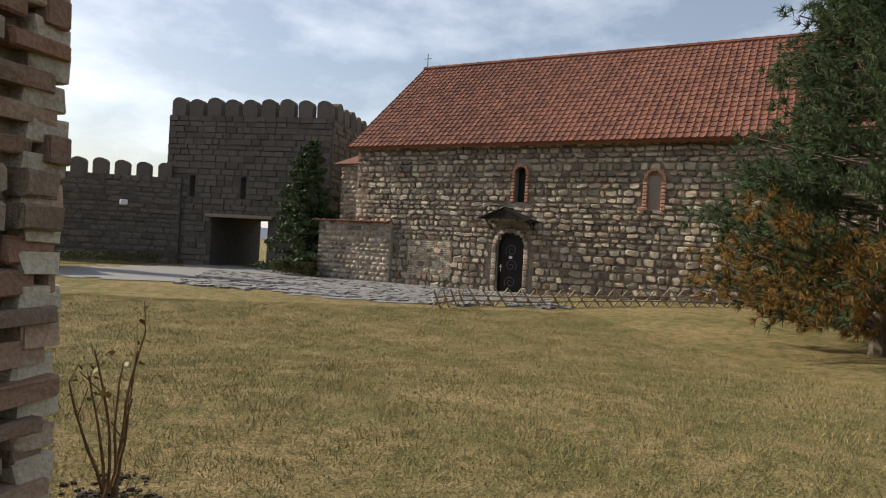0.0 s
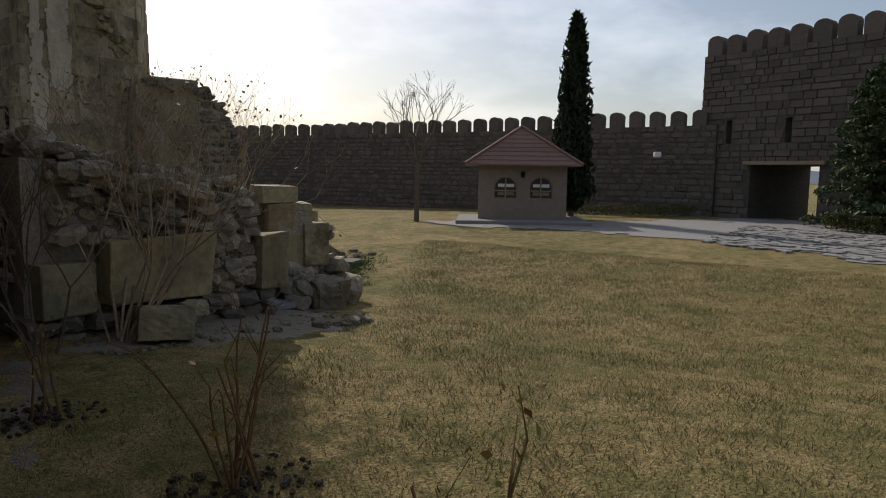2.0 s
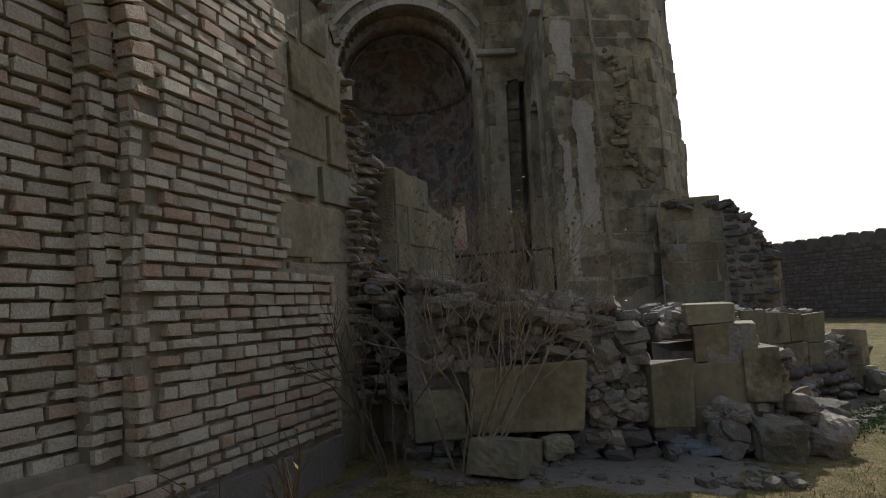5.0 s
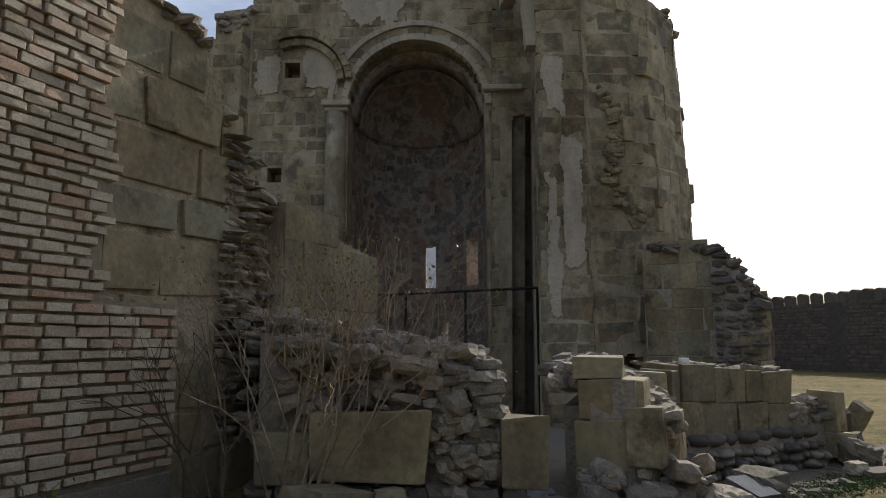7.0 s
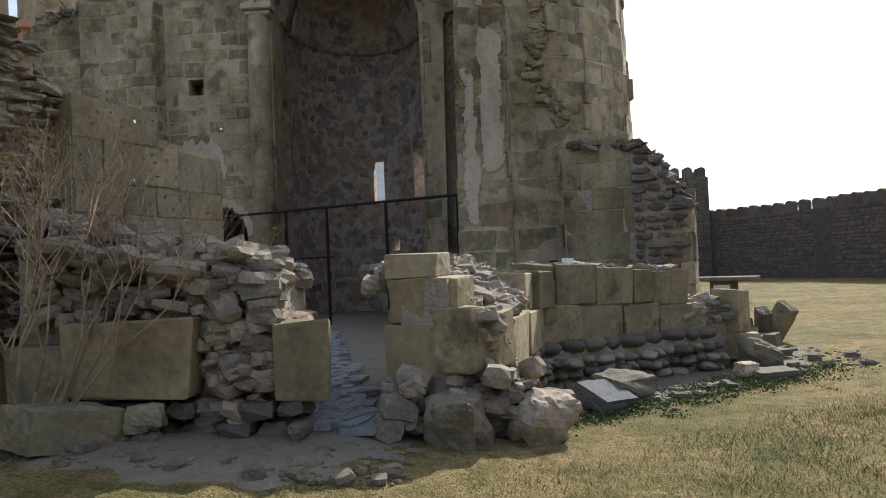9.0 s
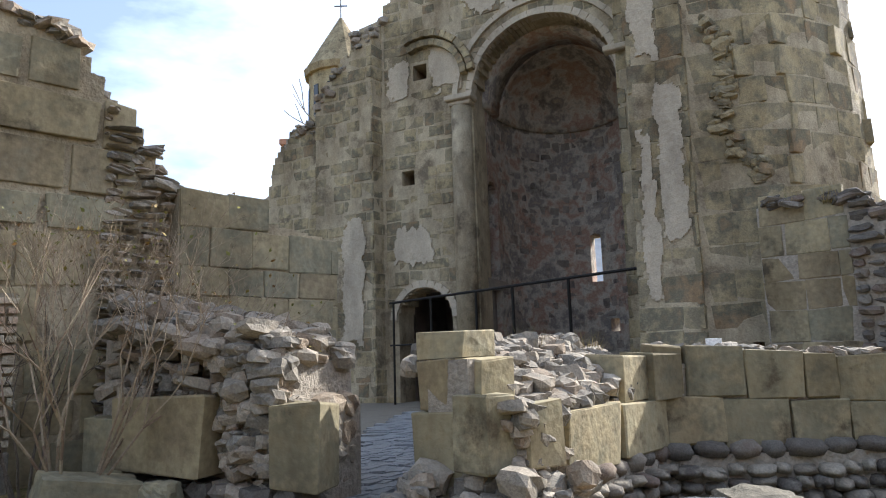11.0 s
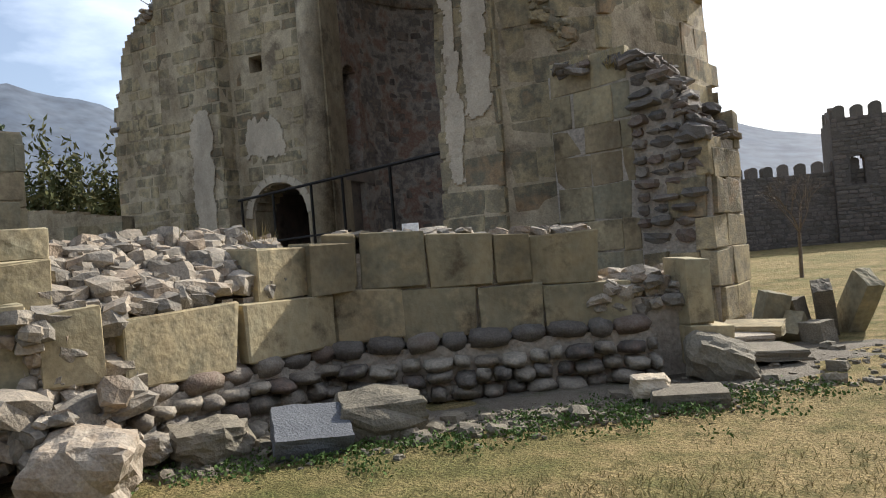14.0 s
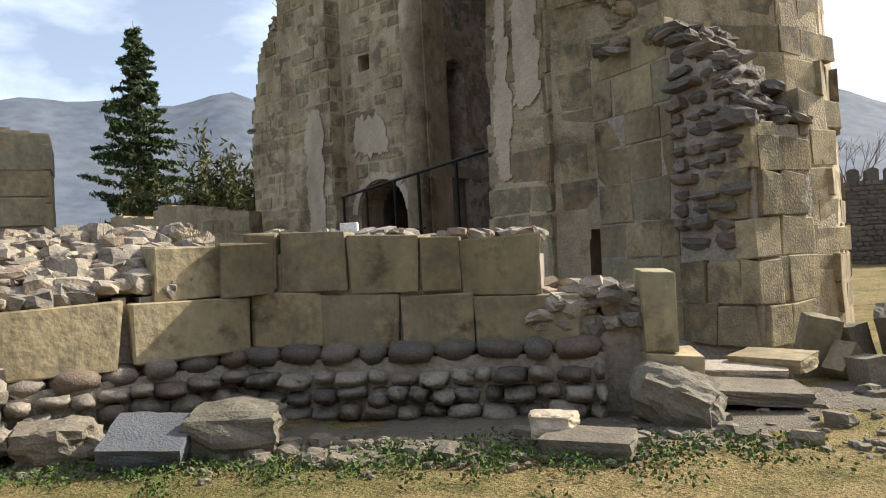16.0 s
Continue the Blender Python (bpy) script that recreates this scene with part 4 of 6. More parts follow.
    for w, h, mat in ((0.3, 0.5, SAND), (0.62, 0.5, RENDER), (0.62, 0.48, YELLOW), (0.34, 0.46, SAND), (0.62, 0.46, YELLOW)):
        q, al, n = L(u + w / 2, 0.88 + h / 2 + slope(u + w / 2))
        q = q - n * 0.22
        one(long, q, (w - 0.012, 0.44, h), 27.1, SAND if mat is RENDER else mat)
        u += w
    one(long, (6.94, 11.17, 0.58), (0.24, 0.46, 0.62), 30, YELLOW)
    one(long, (7.02, 11.2, 0.1), (0.4, 0.5, 0.36), 30, SAND)

    def end_heap(rng):
        a = rng.uniform(2.35, 3.2)
        q, u, n = L(a, rng.uniform(0.62, 0.92) + slope(a))
        return q - n * rng.uniform(0.02, 0.6)
    lay(long, lumps(110, end_heap, (0.1, 0.26), 0.6, 82), "lump", RUBBLE, "rubble_stone", 110)

    def caps(rng):
        a = rng.uniform(0, 2.4)
        q, u, n = L(a, 1.36 + slope(a) + rng.uniform(-0.05, 0.03))
        return q - n * rng.uniform(0.15, 0.75)
    lay(long, lumps(90, caps, (0.08, 0.2), 0.5, 83), "lump", RUBBLE, "rubble_stone", 90)

    # cobble footing under both
    for f, a0, a1, sd in ((L, -0.25, 2.85, 84), (line, -0.1, 2.3, 85)):
        ft = shifted(f, -0.12)
        lay(long if f is L else mound, courses(ft, a0, a1, 0.24, lambda u: 0.42, (0.17, 0.2), (0.22, 0.4), 0.36, gap=0.012, rough=0.035, seed=sd, tilt=7), "cobble", DARK_STONE, "footing_cobble", 60)
        ft = shifted(f, -0.2)
        lay(long if f is L else mound, courses(ft, a0 - 0.1, a1, -0.2, lambda u: 0.28, (0.11, 0.18), (0.13, 0.32), 0.44, gap=0.004, rough=0.06, seed=sd + 10, tilt=9, loose=0.1), "cobble", FOOTING, "footing_stone", 120)
        bed = columns("footing_bed", shifted(f, -0.06), a0, a1, -0.4, lambda u: 0.3, 0.4, MORTAR, step=0.5, owner=long if f is L else mound)


# ---- curtain wall and towers ----
def merlon_mesh():
    bm = bmesh.new()
    outline = [(-0.36, 0), (0.36, 0), (0.37, 0.62)] + [(0.37 * math.cos(w), 0.62 + 0.26 * math.sin(w)) for w in np.linspace(0.3, math.pi - 0.3, 7)] + [(-0.37, 0.62)]
    a = [bm.verts.new((x, -0.25, z)) for x, z in outline]
    b = [bm.verts.new((x, 0.25, z)) for x, z in outline]
    bm.faces.new(a)
    bm.faces.new(b[::-1])
    for k in range(len(a)):
        j = (k + 1) % len(a)
        bm.faces.new((a[j], a[k], b[k], b[j]))
    me = bpy.data.meshes.new("merlon")
    bm.to_mesh(me)
    bm.free()
    me.materials.append(FORT)
    return me


MERLON = merlon_mesh()


def battlement(owner, face, u0, u1, top, pitch=1.0, size=1.0, back=0.25):
    n = int((u1 - u0) / pitch)
    for k in range(n):
        u = u0 + (k + 0.5) * (u1 - u0) / n
        q, al, nn = face(u, top(u) - 0.02)
        q = q - nn * back
        ob = new("merlon", MERLON)
        ob.matrix_basis = pose(q.x, q.y, q.z, 0, 0, math.degrees(math.atan2(al.y, al.x))) @ Matrix.Diagonal((size, 1, size * random.Random(k).uniform(0.94, 1.06), 1))
        ob.parent = owner


def build_fortress():
    line = [(-4.0, 50.0), (4.0, 50.2), (11.0, 53.6), (22.0, 54.5), (26.4, 46.0), (29.3, 33.0), (29.9, 20.0), (29.4, 7.6)]
    face, length = bent(line)
    top = lambda u: 4.15
    wall = columns("wall_curtain", face, 0, length, -1.2, top, 0.9, FORT_MORTAR, step=2.0)
    structure(wall, "dark fortress wall of rough stone with rounded battlements")
    lay(wall, courses(face, 0, length, -1.0, top, (0.2, 0.34), (0.3, 0.8), 0.14, gap=0.045, proud=0.035, rough=0.03, seed=91, tilt=2), "lump", FORT, "stone_block", 300, (28, 16, 2))
    battlement(wall, face, 0.2, length - 0.3, top, 1.0, 0.86)
    gface = flat((29.9, 8.4), (-0.348, -0.937))
    holes = [(4.0, 2.95, -1, 2.35, False), (1.4, 0.28, 3.3, 4.2, True), (4.1, 0.28, 3.3, 4.2, True)]
    gtop = lambda u: 7.3
    tower = columns("wall_gate_tower", gface, 0, 8.5, -0.6, gtop, 0.8, FORT_MORTAR, holes, step=0.4)
    structure(tower, "square stone gate tower with battlements and an open gateway")
    lay(tower, courses(gface, 0, 8.5, -0.4, gtop, (0.22, 0.34), (0.3, 0.75), 0.16, clear_of(holes, 0.02), gap=0.045, proud=0.04, rough=0.03, seed=92, tilt=2), "block", FORT, "stone_block", 300, (28, 5, 3))
    q, u, n = gface(8.5, 0)
    rface = flat((q.x, q.y), (-n.x, -n.y))
    columns("tower_flank", rface, 0.0, 5.5, -0.6, gtop, 0.8, FORT_MORTAR, step=1.0, owner=tower)
    lay(tower, courses(rface, 0, 5.5, -0.4, gtop, (0.22, 0.34), (0.3, 0.75), 0.14, gap=0.045, proud=0.04, rough=0.03, seed=93, tilt=2), "block", FORT, "stone_block", 150, (28, 0, 5))
    q2, _, _ = gface(0, 0)
    lface = flat((q2.x - 5.5 * n.x, q2.y - 5.5 * n.y), (n.x, n.y))
    columns("tower_flank", lface, 0.0, 5.5, -0.6, gtop, 0.8, FORT_MORTAR, step=1.0, owner=tower)
    battlement(tower, gface, 0, 8.5, gtop, 0.94, 0.98)
    battlement(tower, rface, 0.5, 5.5, gtop, 0.94, 0.98)
    battlement(tower, lface, 0.0, 5.0, gtop, 0.94, 0.98)
    # passage through the gate
    for a in (2.5, 5.5):
        q, u, n = gface(a, 0)
        pf = flat((q.x, q.y), (-n.x, -n.y)) if a < 4 else flat((q.x - 5.5 * n.x, q.y - 5.5 * n.y), (n.x, n.y))
        columns("passage_wall", pf, 0, 5.5, -0.6, lambda u: 2.4, 0.3, FORT_MORTAR, step=5.5, owner=tower)
    c, u, n = gface(4.0, 2.5)
    c = c - n * 2.9
    bm = bmesh.new()
    box(bm, c, (3.4, 5.0, 0.25), math.degrees(math.atan2(u.y, u.x)))
    part("passage_ceiling", bm, FORT_MORTAR, tower)
    bm = bmesh.new()
    q, u, n = gface(4.0, 2.42)
    box(bm, q + n * 0.08, (3.5, 0.25, 0.16), math.degrees(math.atan2(u.y, u.x)), 0.02)
    part("lintel", bm, WOOD, tower)
    # corner tower along the curtain wall
    cface = flat((13.9, 53.4), (1.0, 0.02))
    oh = [(1.3, 0.8, 3.2, 4.6, True), (3.9, 0.9, 0.6, 2.1, True)]
    ct = columns("wall_corner_tower", cface, 0, 8.0, -1, lambda u: 7.4, 0.8, FORT_MORTAR, oh, step=0.4)
    structure(ct, "stone wall tower with battlements and two arched openings")
    lay(ct, courses(cface, 0, 8.0, -0.6, lambda u: 7.4, (0.2, 0.34), (0.3, 0.8), 0.14, clear_of(oh, 0.02), gap=0.045, proud=0.035, rough=0.03, seed=94, tilt=2), "lump", FORT, "stone_block", 150)
    battlement(ct, cface, 0, 8.0, lambda u: 7.4, 1.0, 0.9)
    for o, d in (((21.9, 53.6), (0.0, 1.0)), ((13.9, 58.0), (0.0, -1.0))):
        columns("tower_flank", flat(o, d), 0.0, 4.5, -1, lambda u: 7.4, 0.8, FORT_MORTAR, step=1.5, owner=ct)
        battlement(ct, flat(o, d), 0.6, 4.5, lambda u: 7.4, 1.0, 0.9)
    # the rest of the enclosure, behind the camera and beyond the church
    for a, b, t in (((30.5, 1.0), (34, -30), 4.2), ((34, -30), (-30, -28), 4.2), ((-30, -28), (-34, 20), 4.2), ((-34, 20), (-30, 50), 3.0), ((-30, 50), (-3.6, 50.3), 3.0)):
        f = flat(b, (a[0] - b[0], a[1] - b[1]))
        ln = math.hypot(a[0] - b[0], a[1] - b[1])
        w = columns("wall_outer", f, 0, ln, -1.2, lambda u: t, 0.9, FORT_MORTAR, step=4.0)
        structure(w, "plain stone wall closing the courtyard")


build_fortress()
build_brick_wall()
build_ashlar_wall()
build_ruin()
build_low_walls()


# ---- things ----
def thing(name, at=(0, 0, 0)):
    ob = new(name)
    ob.empty_display_size = 0.2
    ob.matrix_world = Matrix.Translation(at)
    return ob


def leaves(name, centres, size, mat, parent, seed=1, long=1.0, up=0.0):
    """A crown of many small leaf blades, each a bent pair of triangles, at the given centres."""
    rng = np.random.default_rng(seed)
    c = np.asarray(centres, float)
    n = len(c)
    d = rng.normal(size=(n, 3)) + (0, 0, up)
    d /= np.linalg.norm(d, axis=1)[:, None]
    e = np.cross(d, rng.normal(size=(n, 3)))
    e /= np.linalg.norm(e, axis=1)[:, None]
    s = size * rng.uniform(0.6, 1.4, (n, 1))
    v = np.stack([c - e * s * 0.5, c + d * s * long, c + e * s * 0.5, c - d * s * long * 0.6], 1).reshape(-1, 3)
    f = [(4 * k, 4 * k + 2, 4 * k + 1) for k in range(n)] + [(4 * k, 4 * k + 3, 4 * k + 2) for k in range(n)]
    return raw(name, v.tolist(), f, mat, parent)


def limbs(bm, start, heading, length, radius, depth, rng, tips, spread=28, fork=(2, 3), rise=0.15, sides=5):
    """Branches that fork and thin out; gathers the tips."""
    a = Vector(start)
    d = Vector(heading).normalized()
    bits = 3
    for k in range(bits):
        d = (d + Vector((rng.uniform(-0.14, 0.14), rng.uniform(-0.14, 0.14), rng.uniform(-0.05, 0.12) + rise * 0.2))).normalized()
        b = a + d * (length / bits)
        tube(bm, a, b, radius * (1 - 0.25 * k / bits), radius * (1 - 0.25 * (k + 1) / bits), sides)
        a = b
    if depth == 0:
        tips.append(a)
        return
    for _ in range(rng.randint(*fork)):
        axis = d.orthogonal().normalized()
        axis.rotate(Matrix.Rotation(rng.uniform(0, 6.28), 3, d))
        nd = d.copy()
        nd.rotate(Matrix.Rotation(radians(rng.uniform(0.5, 1.2) * spread), 3, axis))
        nd.z += rise
        limbs(bm, a, nd, length * rng.uniform(0.6, 0.85), radius * 0.62, depth - 1, rng, tips, spread, fork, rise, max(3, sides - 1))


# ---- church with the tiled roof ----
CH_O, CH_AZ = (22.27, -0.63), radians(38.5)
CH_U = (-math.sin(CH_AZ), -math.cos(CH_AZ))
ch = flat(CH_O, CH_U)


def build_church():
    L, eave = 26.0, 5.45
    base = thing("church", (*CH_O, 0))
    tagged(base, "cobbled stone church with a red tiled gable roof", "church")
    door = (6.9, 1.0, -0.3, 1.65, True)
    win = (7.15, 0.42, 3.25, 4.3, True)
    wall = columns("wall", shifted(ch, 0.05), 0, L, -0.8, lambda u: eave, 0.8, CHURCH_MORTAR, [door, win], step=0.5, owner=base)
    stones = courses(ch, 0, L, -0.5, lambda u: eave, (0.15, 0.3), (0.18, 0.46), 0.14, clear_of([door, (7.15, 0.62, 3.1, 4.35, True), (11.85, 0.5, 3.12, 4.08, True), (6.9, 1.4, -0.3, 1.65, True)], 0.02), gap=0.03, proud=0.045, rough=0.035, seed=101, tilt=12, loose=0.25)
    lay(wall, stones, "lump", COBBLE, "cobble", 300, (18, -6, 2))
    q, u, n = ch(0, 0)
    gf = flat((q.x - 10.8 * n.x, q.y - 10.8 * n.y), (n.x, n.y))
    columns("gable", gf, 0, 10.8, -0.8, steps((0, eave), (5.4, 9.7), (10.8, eave)), 0.6, COBBLE, step=0.5, owner=base)
    columns("far_gable", shifted(gf, L), 0, 10.8, -0.8, steps((0, eave), (5.4, 9.7), (10.8, eave)), 0.6, COBBLE, step=0.9, owner=base)
    columns("back_wall", shifted(ch, 10.0), 0, L, -0.8, lambda u: eave, 0.8, MORTAR, step=6, owner=base)
    # roof slopes: boarded deck with rows of rolled tiles
    up = Vector((-n.x * 5.75, -n.y * 5.75, 4.28 + 0.32))
    slope = up.length
    up.normalize()
    e0 = q + n * 0.35 - u * 0.3 + Vector((0, 0, eave - 0.12))
    along = u
    nrm = along.cross(up).normalized()
    if nrm.z < 0:
        nrm = -nrm
    far = e0 + along * (L + 0.6)
    bm = bmesh.new()
    vs = [bm.verts.new(p) for p in (e0, far, far + up * slope, e0 + up * slope)]
    vs2 = [bm.verts.new(p - nrm * 0.12) for p in (e0, far, far + up * slope, e0 + up * slope)]
    for f in ((vs[0], vs[1], vs[2], vs[3]), (vs2[3], vs2[2], vs2[1], vs2[0])):
        bm.faces.new(f)
    for k in range(4):
        bm.faces.new((vs[k], vs2[k], vs2[(k + 1) % 4], vs[(k + 1) % 4]))
    roof = part("roof", bm, TILE, base, "red clay tile roof")
    mirror_e = e0 - n * (10.8 + 0.7)
    bm = bmesh.new()
    b0, b1 = mirror_e, mirror_e + along * (L + 0.6)
    r0, r1 = e0 + up * slope, far + up * slope
    bm.faces.new([bm.verts.new(p) for p in (b1, b0, r0, r1)])
    so = part("back_slope", bm, TILE, roof).modifiers.new("thickness", "SOLIDIFY")
    so.thickness = 0.1
    # one tile: a roll beside a pan
    bm = bmesh.new()
    prof = [(0, 0.01), (0.05, 0.045), (0.1, 0.012), (0.17, 0.0), (0.23, 0.012)]
    lo = [bm.verts.new((x, 0, z + 0.035)) for x, z in prof]
    hi = [bm.verts.new((x, 0.40, z + 0.005)) for x, z in prof]
    dn = [bm.verts.new((x, 0, 0)) for x, z in prof]
    for k in range(4):
        bm.faces.new((lo[k], lo[k + 1], hi[k + 1], hi[k]))
        bm.faces.new((dn[k], dn[k + 1], lo[k + 1], lo[k]))
    tile = bpy.data.meshes.new("roof_tile")
    bm.to_mesh(tile)
    bm.free()
    tile.materials.append(TILE)
    turn = Matrix((along.to_4d(), up.to_4d(), nrm.to_4d(), (0, 0, 0, 1))).transposed()
    turn[3] = (0, 0, 0, 1)
    rows, cols = int(slope / 0.33), int((L + 0.6) / 0.235)
    VARIANTS[("tile", TILE.name)] = [tile]
    spots = []
    rng = random.Random(5)
    for r in range(rows):
        for c in range(cols):
            p = e0 + along * (c * 0.235) + up * (r * 0.33 - 0.03) + nrm * (0.005 + rng.uniform(0, 0.008))
            m = turn.copy()
            m.translation = p
            spots.append(m)
    lay(roof, spots, "tile", TILE, "roof_tile", 300, (20, -5, 6))
    bm = bmesh.new()
    for k in range(int((L + 0.6) / 0.4)):
        a = r0 + along * (k * 0.4) + Vector((0, 0, 0.02))
        tube(bm, a, a + along * 0.44, 0.13, 0.11, 8)
    part("ridge_tiles", bm, TILE, roof)
    # small iron cross on the ridge
    cr = r0 + along * 0.15
    bm = bmesh.new()
    tube(bm, cr, cr + Vector((0, 0, 0.75)), 0.018, 0.018, 5)
    tube(bm, cr + Vector((0, 0, 0.52)) - along * 0.18, cr + Vector((0, 0, 0.52)) + along * 0.18, 0.016, 0.016, 5)
    tube(bm, cr - Vector((0, 0, 0.2)), cr + Vector((0, 0, 0.1)), 0.05, 0.03, 6)
    part("roof_cross", bm, IRON, base)
    # thicker foot of the wall with its tiled coping
    foot = columns("buttress_foot", shifted(ch, -0.22), -1.65, 1.9, -0.8, lambda u: 2.3, 0.9, MORTAR, step=0.6, owner=base)
    lay(foot, courses(shifted(ch, -0.26), -1.68, 1.9, -0.4, lambda u: 2.3, (0.15, 0.24), (0.18, 0.36), 0.16, gap=0.05, rough=0.03, seed=102, tilt=6), "cobble", COBBLE, "cobble", 150)
    bm = bmesh.new()
    for k in range(15):
        p, uu, nn = ch(-1.75 + 0.25 * k, 2.36)
        box(bm, p + nn * 0.1, (0.24, 0.7, 0.06), math.degrees(math.atan2(uu.y, uu.x)), 0.015)
    part("coping_tiles", bm, TILE, foot)
    annex = columns("annex", shifted(ch, 0.5), -1.15, 0.1, -0.8, lambda u: 4.75, 3.0, MORTAR, step=0.5, owner=base)
    lay(annex, courses(shifted(ch, 0.45), -1.18, 0.05, 2.2, lambda u: 4.75, (0.15, 0.22), (0.18, 0.32), 0.16, gap=0.05, rough=0.03, seed=103, tilt=6), "cobble", COBBLE, "cobble", 100)
    p, uu, nn = shifted(ch, 1.9)(-0.55, 4.75)
    bm = bmesh.new()
    corner = [p - uu * 0.9 + nn * 1.65, p + uu * 0.62 + nn * 1.65, p + uu * 0.62 - nn * 1.6, p - uu * 0.9 - nn * 1.6]
    peak = p + uu * 0.62 + Vector((0, 0, 0.95))
    cv = [bm.verts.new(c) for c in corner]
    pk = bm.verts.new(peak)
    for k in range(4):
        bm.faces.new((cv[k], cv[(k + 1) % 4], pk))
    bm.faces.new(cv[::-1])
    part("annex_roof", bm, TILE, annex)
    # arched iron door
    p, uu, nn = ch(6.9, 0)
    turn_z = math.degrees(math.atan2(uu.y, uu.x))
    dr = thing("church_door", (p.x, p.y, 0))
    tagged(dr, "arched black iron church door with scroll work", "door")
    f = lambda a, z, out: ch(6.9 + a, z)[0] + nn * out
    bm = bmesh.new()
    outline = [(-0.48, -0.12), (0.48, -0.12)] + [(0.48 * math.cos(w), 1.62 + 0.48 * math.sin(w)) for w in np.linspace(0, math.pi, 13)]
    fr = [bm.verts.new(f(a, z, -0.16)) for a, z in outline]
    bk = [bm.verts.new(f(a, z, -0.24)) for a, z in outline]
    bm.faces.new(fr)
    for k in range(len(fr)):
        j = (k + 1) % len(fr)
        bm.faces.new((fr[k], bk[k], bk[j], fr[j]))
    part("leaf", bm, IRON, dr)
    bm = bmesh.new()
    pts = [(-0.46, -0.1), (-0.46, 1.62)] + [(-0.46 * math.cos(w), 1.62 + 0.46 * math.sin(w)) for w in np.linspace(0, math.pi, 11)] + [(0.46, -0.1)]
    for (a, z), (b, y) in zip(pts, pts[1:]):
        tube(bm, f(a, z, -0.12), f(b, y, -0.12), 0.035, 0.035, 5)
    part("frame", bm, IRON, dr)
    for cz, sg in ((0.35, 1), (0.95, -1), (1.5, 1)):
        bm = bmesh.new()
        sp = [(sg * (0.03 + 0.2 * t / 24) * math.cos(t * 0.42), cz + (0.03 + 0.2 * t / 24) * math.sin(t * 0.42)) for t in range(25)]
        for (a, z), (b, y) in zip(sp, sp[1:]):
            tube(bm, f(a, z, -0.13), f(b, y, -0.13), 0.016, 0.016, 4)
        part("scroll", bm, SLATE, dr)
    bm = bmesh.new()
    tube(bm, f(-0.38, 0.72, -0.1), f(-0.38, 0.98, -0.1), 0.015, 0.015, 5)
    tube(bm, f(-0.44, 0.9, -0.1), f(-0.32, 0.9, -0.1), 0.015, 0.015, 5)
    part("handle", bm, WHITE, dr)
    bm = bmesh.new()
    box(bm, f(-0.02, 1.25, -0.12), (0.12, 0.02, 0.1), turn_z)
    part("notice", bm, WHITE, dr)
    bm = bmesh.new()
    for k in range(13):
        w = math.pi * k / 12
        box(bm, f(0.62 * math.cos(w), 1.62 + 0.62 * math.sin(w), 0.03), (0.16, 0.1, 0.16), turn_z, 0.03)
    for z in np.arange(-0.1, 1.6, 0.2):
        for sg in (-1, 1):
            box(bm, f(0.62 * sg, z, 0.02), (0.17, 0.1, 0.19), turn_z, 0.03)
    part("surround", bm, COBBLE, dr)
    # canopy
    can = thing("door_canopy", f(0, 2.6, 0))
    tagged(can, "small dark gabled metal canopy over the church door", "canopy")
    bm = bmesh.new()
    pk0, pk1 = f(0.05, 2.98, 0.0), f(0.05, 2.98, 0.85)
    for sg in (-1, 1):
        lo0, lo1 = f(0.05 + 0.95 * sg, 2.58, 0.0), f(0.05 + 0.95 * sg, 2.58, 0.95)
        vs = [bm.verts.new(v) for v in (pk0, pk1, lo1, lo0)]
        bm.faces.new(vs)
    m = part("canopy_roof", bm, IRON, can)
    m.modifiers.new("thickness", "SOLIDIFY").thickness = 0.035
    bm = bmesh.new()
    tri = [bm.verts.new(f(a, z, 0.83)) for a, z in ((-0.85, 2.6), (0.95, 2.6), (0.05, 2.93))]
    bm.faces.new(tri)
    m = part("canopy_gable", bm, IRON, can)
    m.modifiers.new("thickness", "SOLIDIFY").thickness = 0.02
    for sg in (-1, 1):
        bm = bmesh.new()
        tube(bm, f(0.05 + 0.8 * sg, 2.25, 0.02), f(0.05 + 0.8 * sg, 2.6, 0.7), 0.02, 0.02, 5)
        tube(bm, f(0.05 + 0.8 * sg, 2.1, 0.02), f(0.05 + 0.8 * sg, 2.6, 0.02), 0.02, 0.02, 5)
        part("bracket", bm, IRON, can)
    # windows
    w1 = thing("church_window", f(0.25, 3.2, 0))
    tagged(w1, "narrow dark arched window in brick surround", "window")
    bm = bmesh.new()
    box(bm, f(0.25, 3.85, -0.4), (0.44, 0.05, 1.5), turn_z)
    part("pane", bm, GLASS, w1)
    bm = bmesh.new()
    for z in np.arange(3.3, 4.3, 0.12):
        for sg in (-1, 1):
            box(bm, f(0.25 + 0.27 * sg, z, 0.0), (0.12, 0.12, 0.1), turn_z, 0.015)
    for k in range(9):
        w = math.pi * k / 8
        box(bm, f(0.25 + 0.27 * math.cos(w), 4.3 + 0.27 * math.sin(w), 0.0), (0.11, 0.12, 0.11), turn_z, 0.015)
    part("frame", bm, TERRACOTTA, w1)
    w2 = thing("blind_window", ch(11.85, 3.05)[0])
    tagged(w2, "bricked-up arched window with terracotta brick surround", "window")
    g = lambda a, z, out: ch(11.85 + a, z + 0.35)[0] + nn * out
    bm = bmesh.new()
    box(bm, g(0, 3.25, -0.07), (0.46, 0.14, 1.15), turn_z)
    part("panel", bm, RENDER, w2)
    bm = bmesh.new()
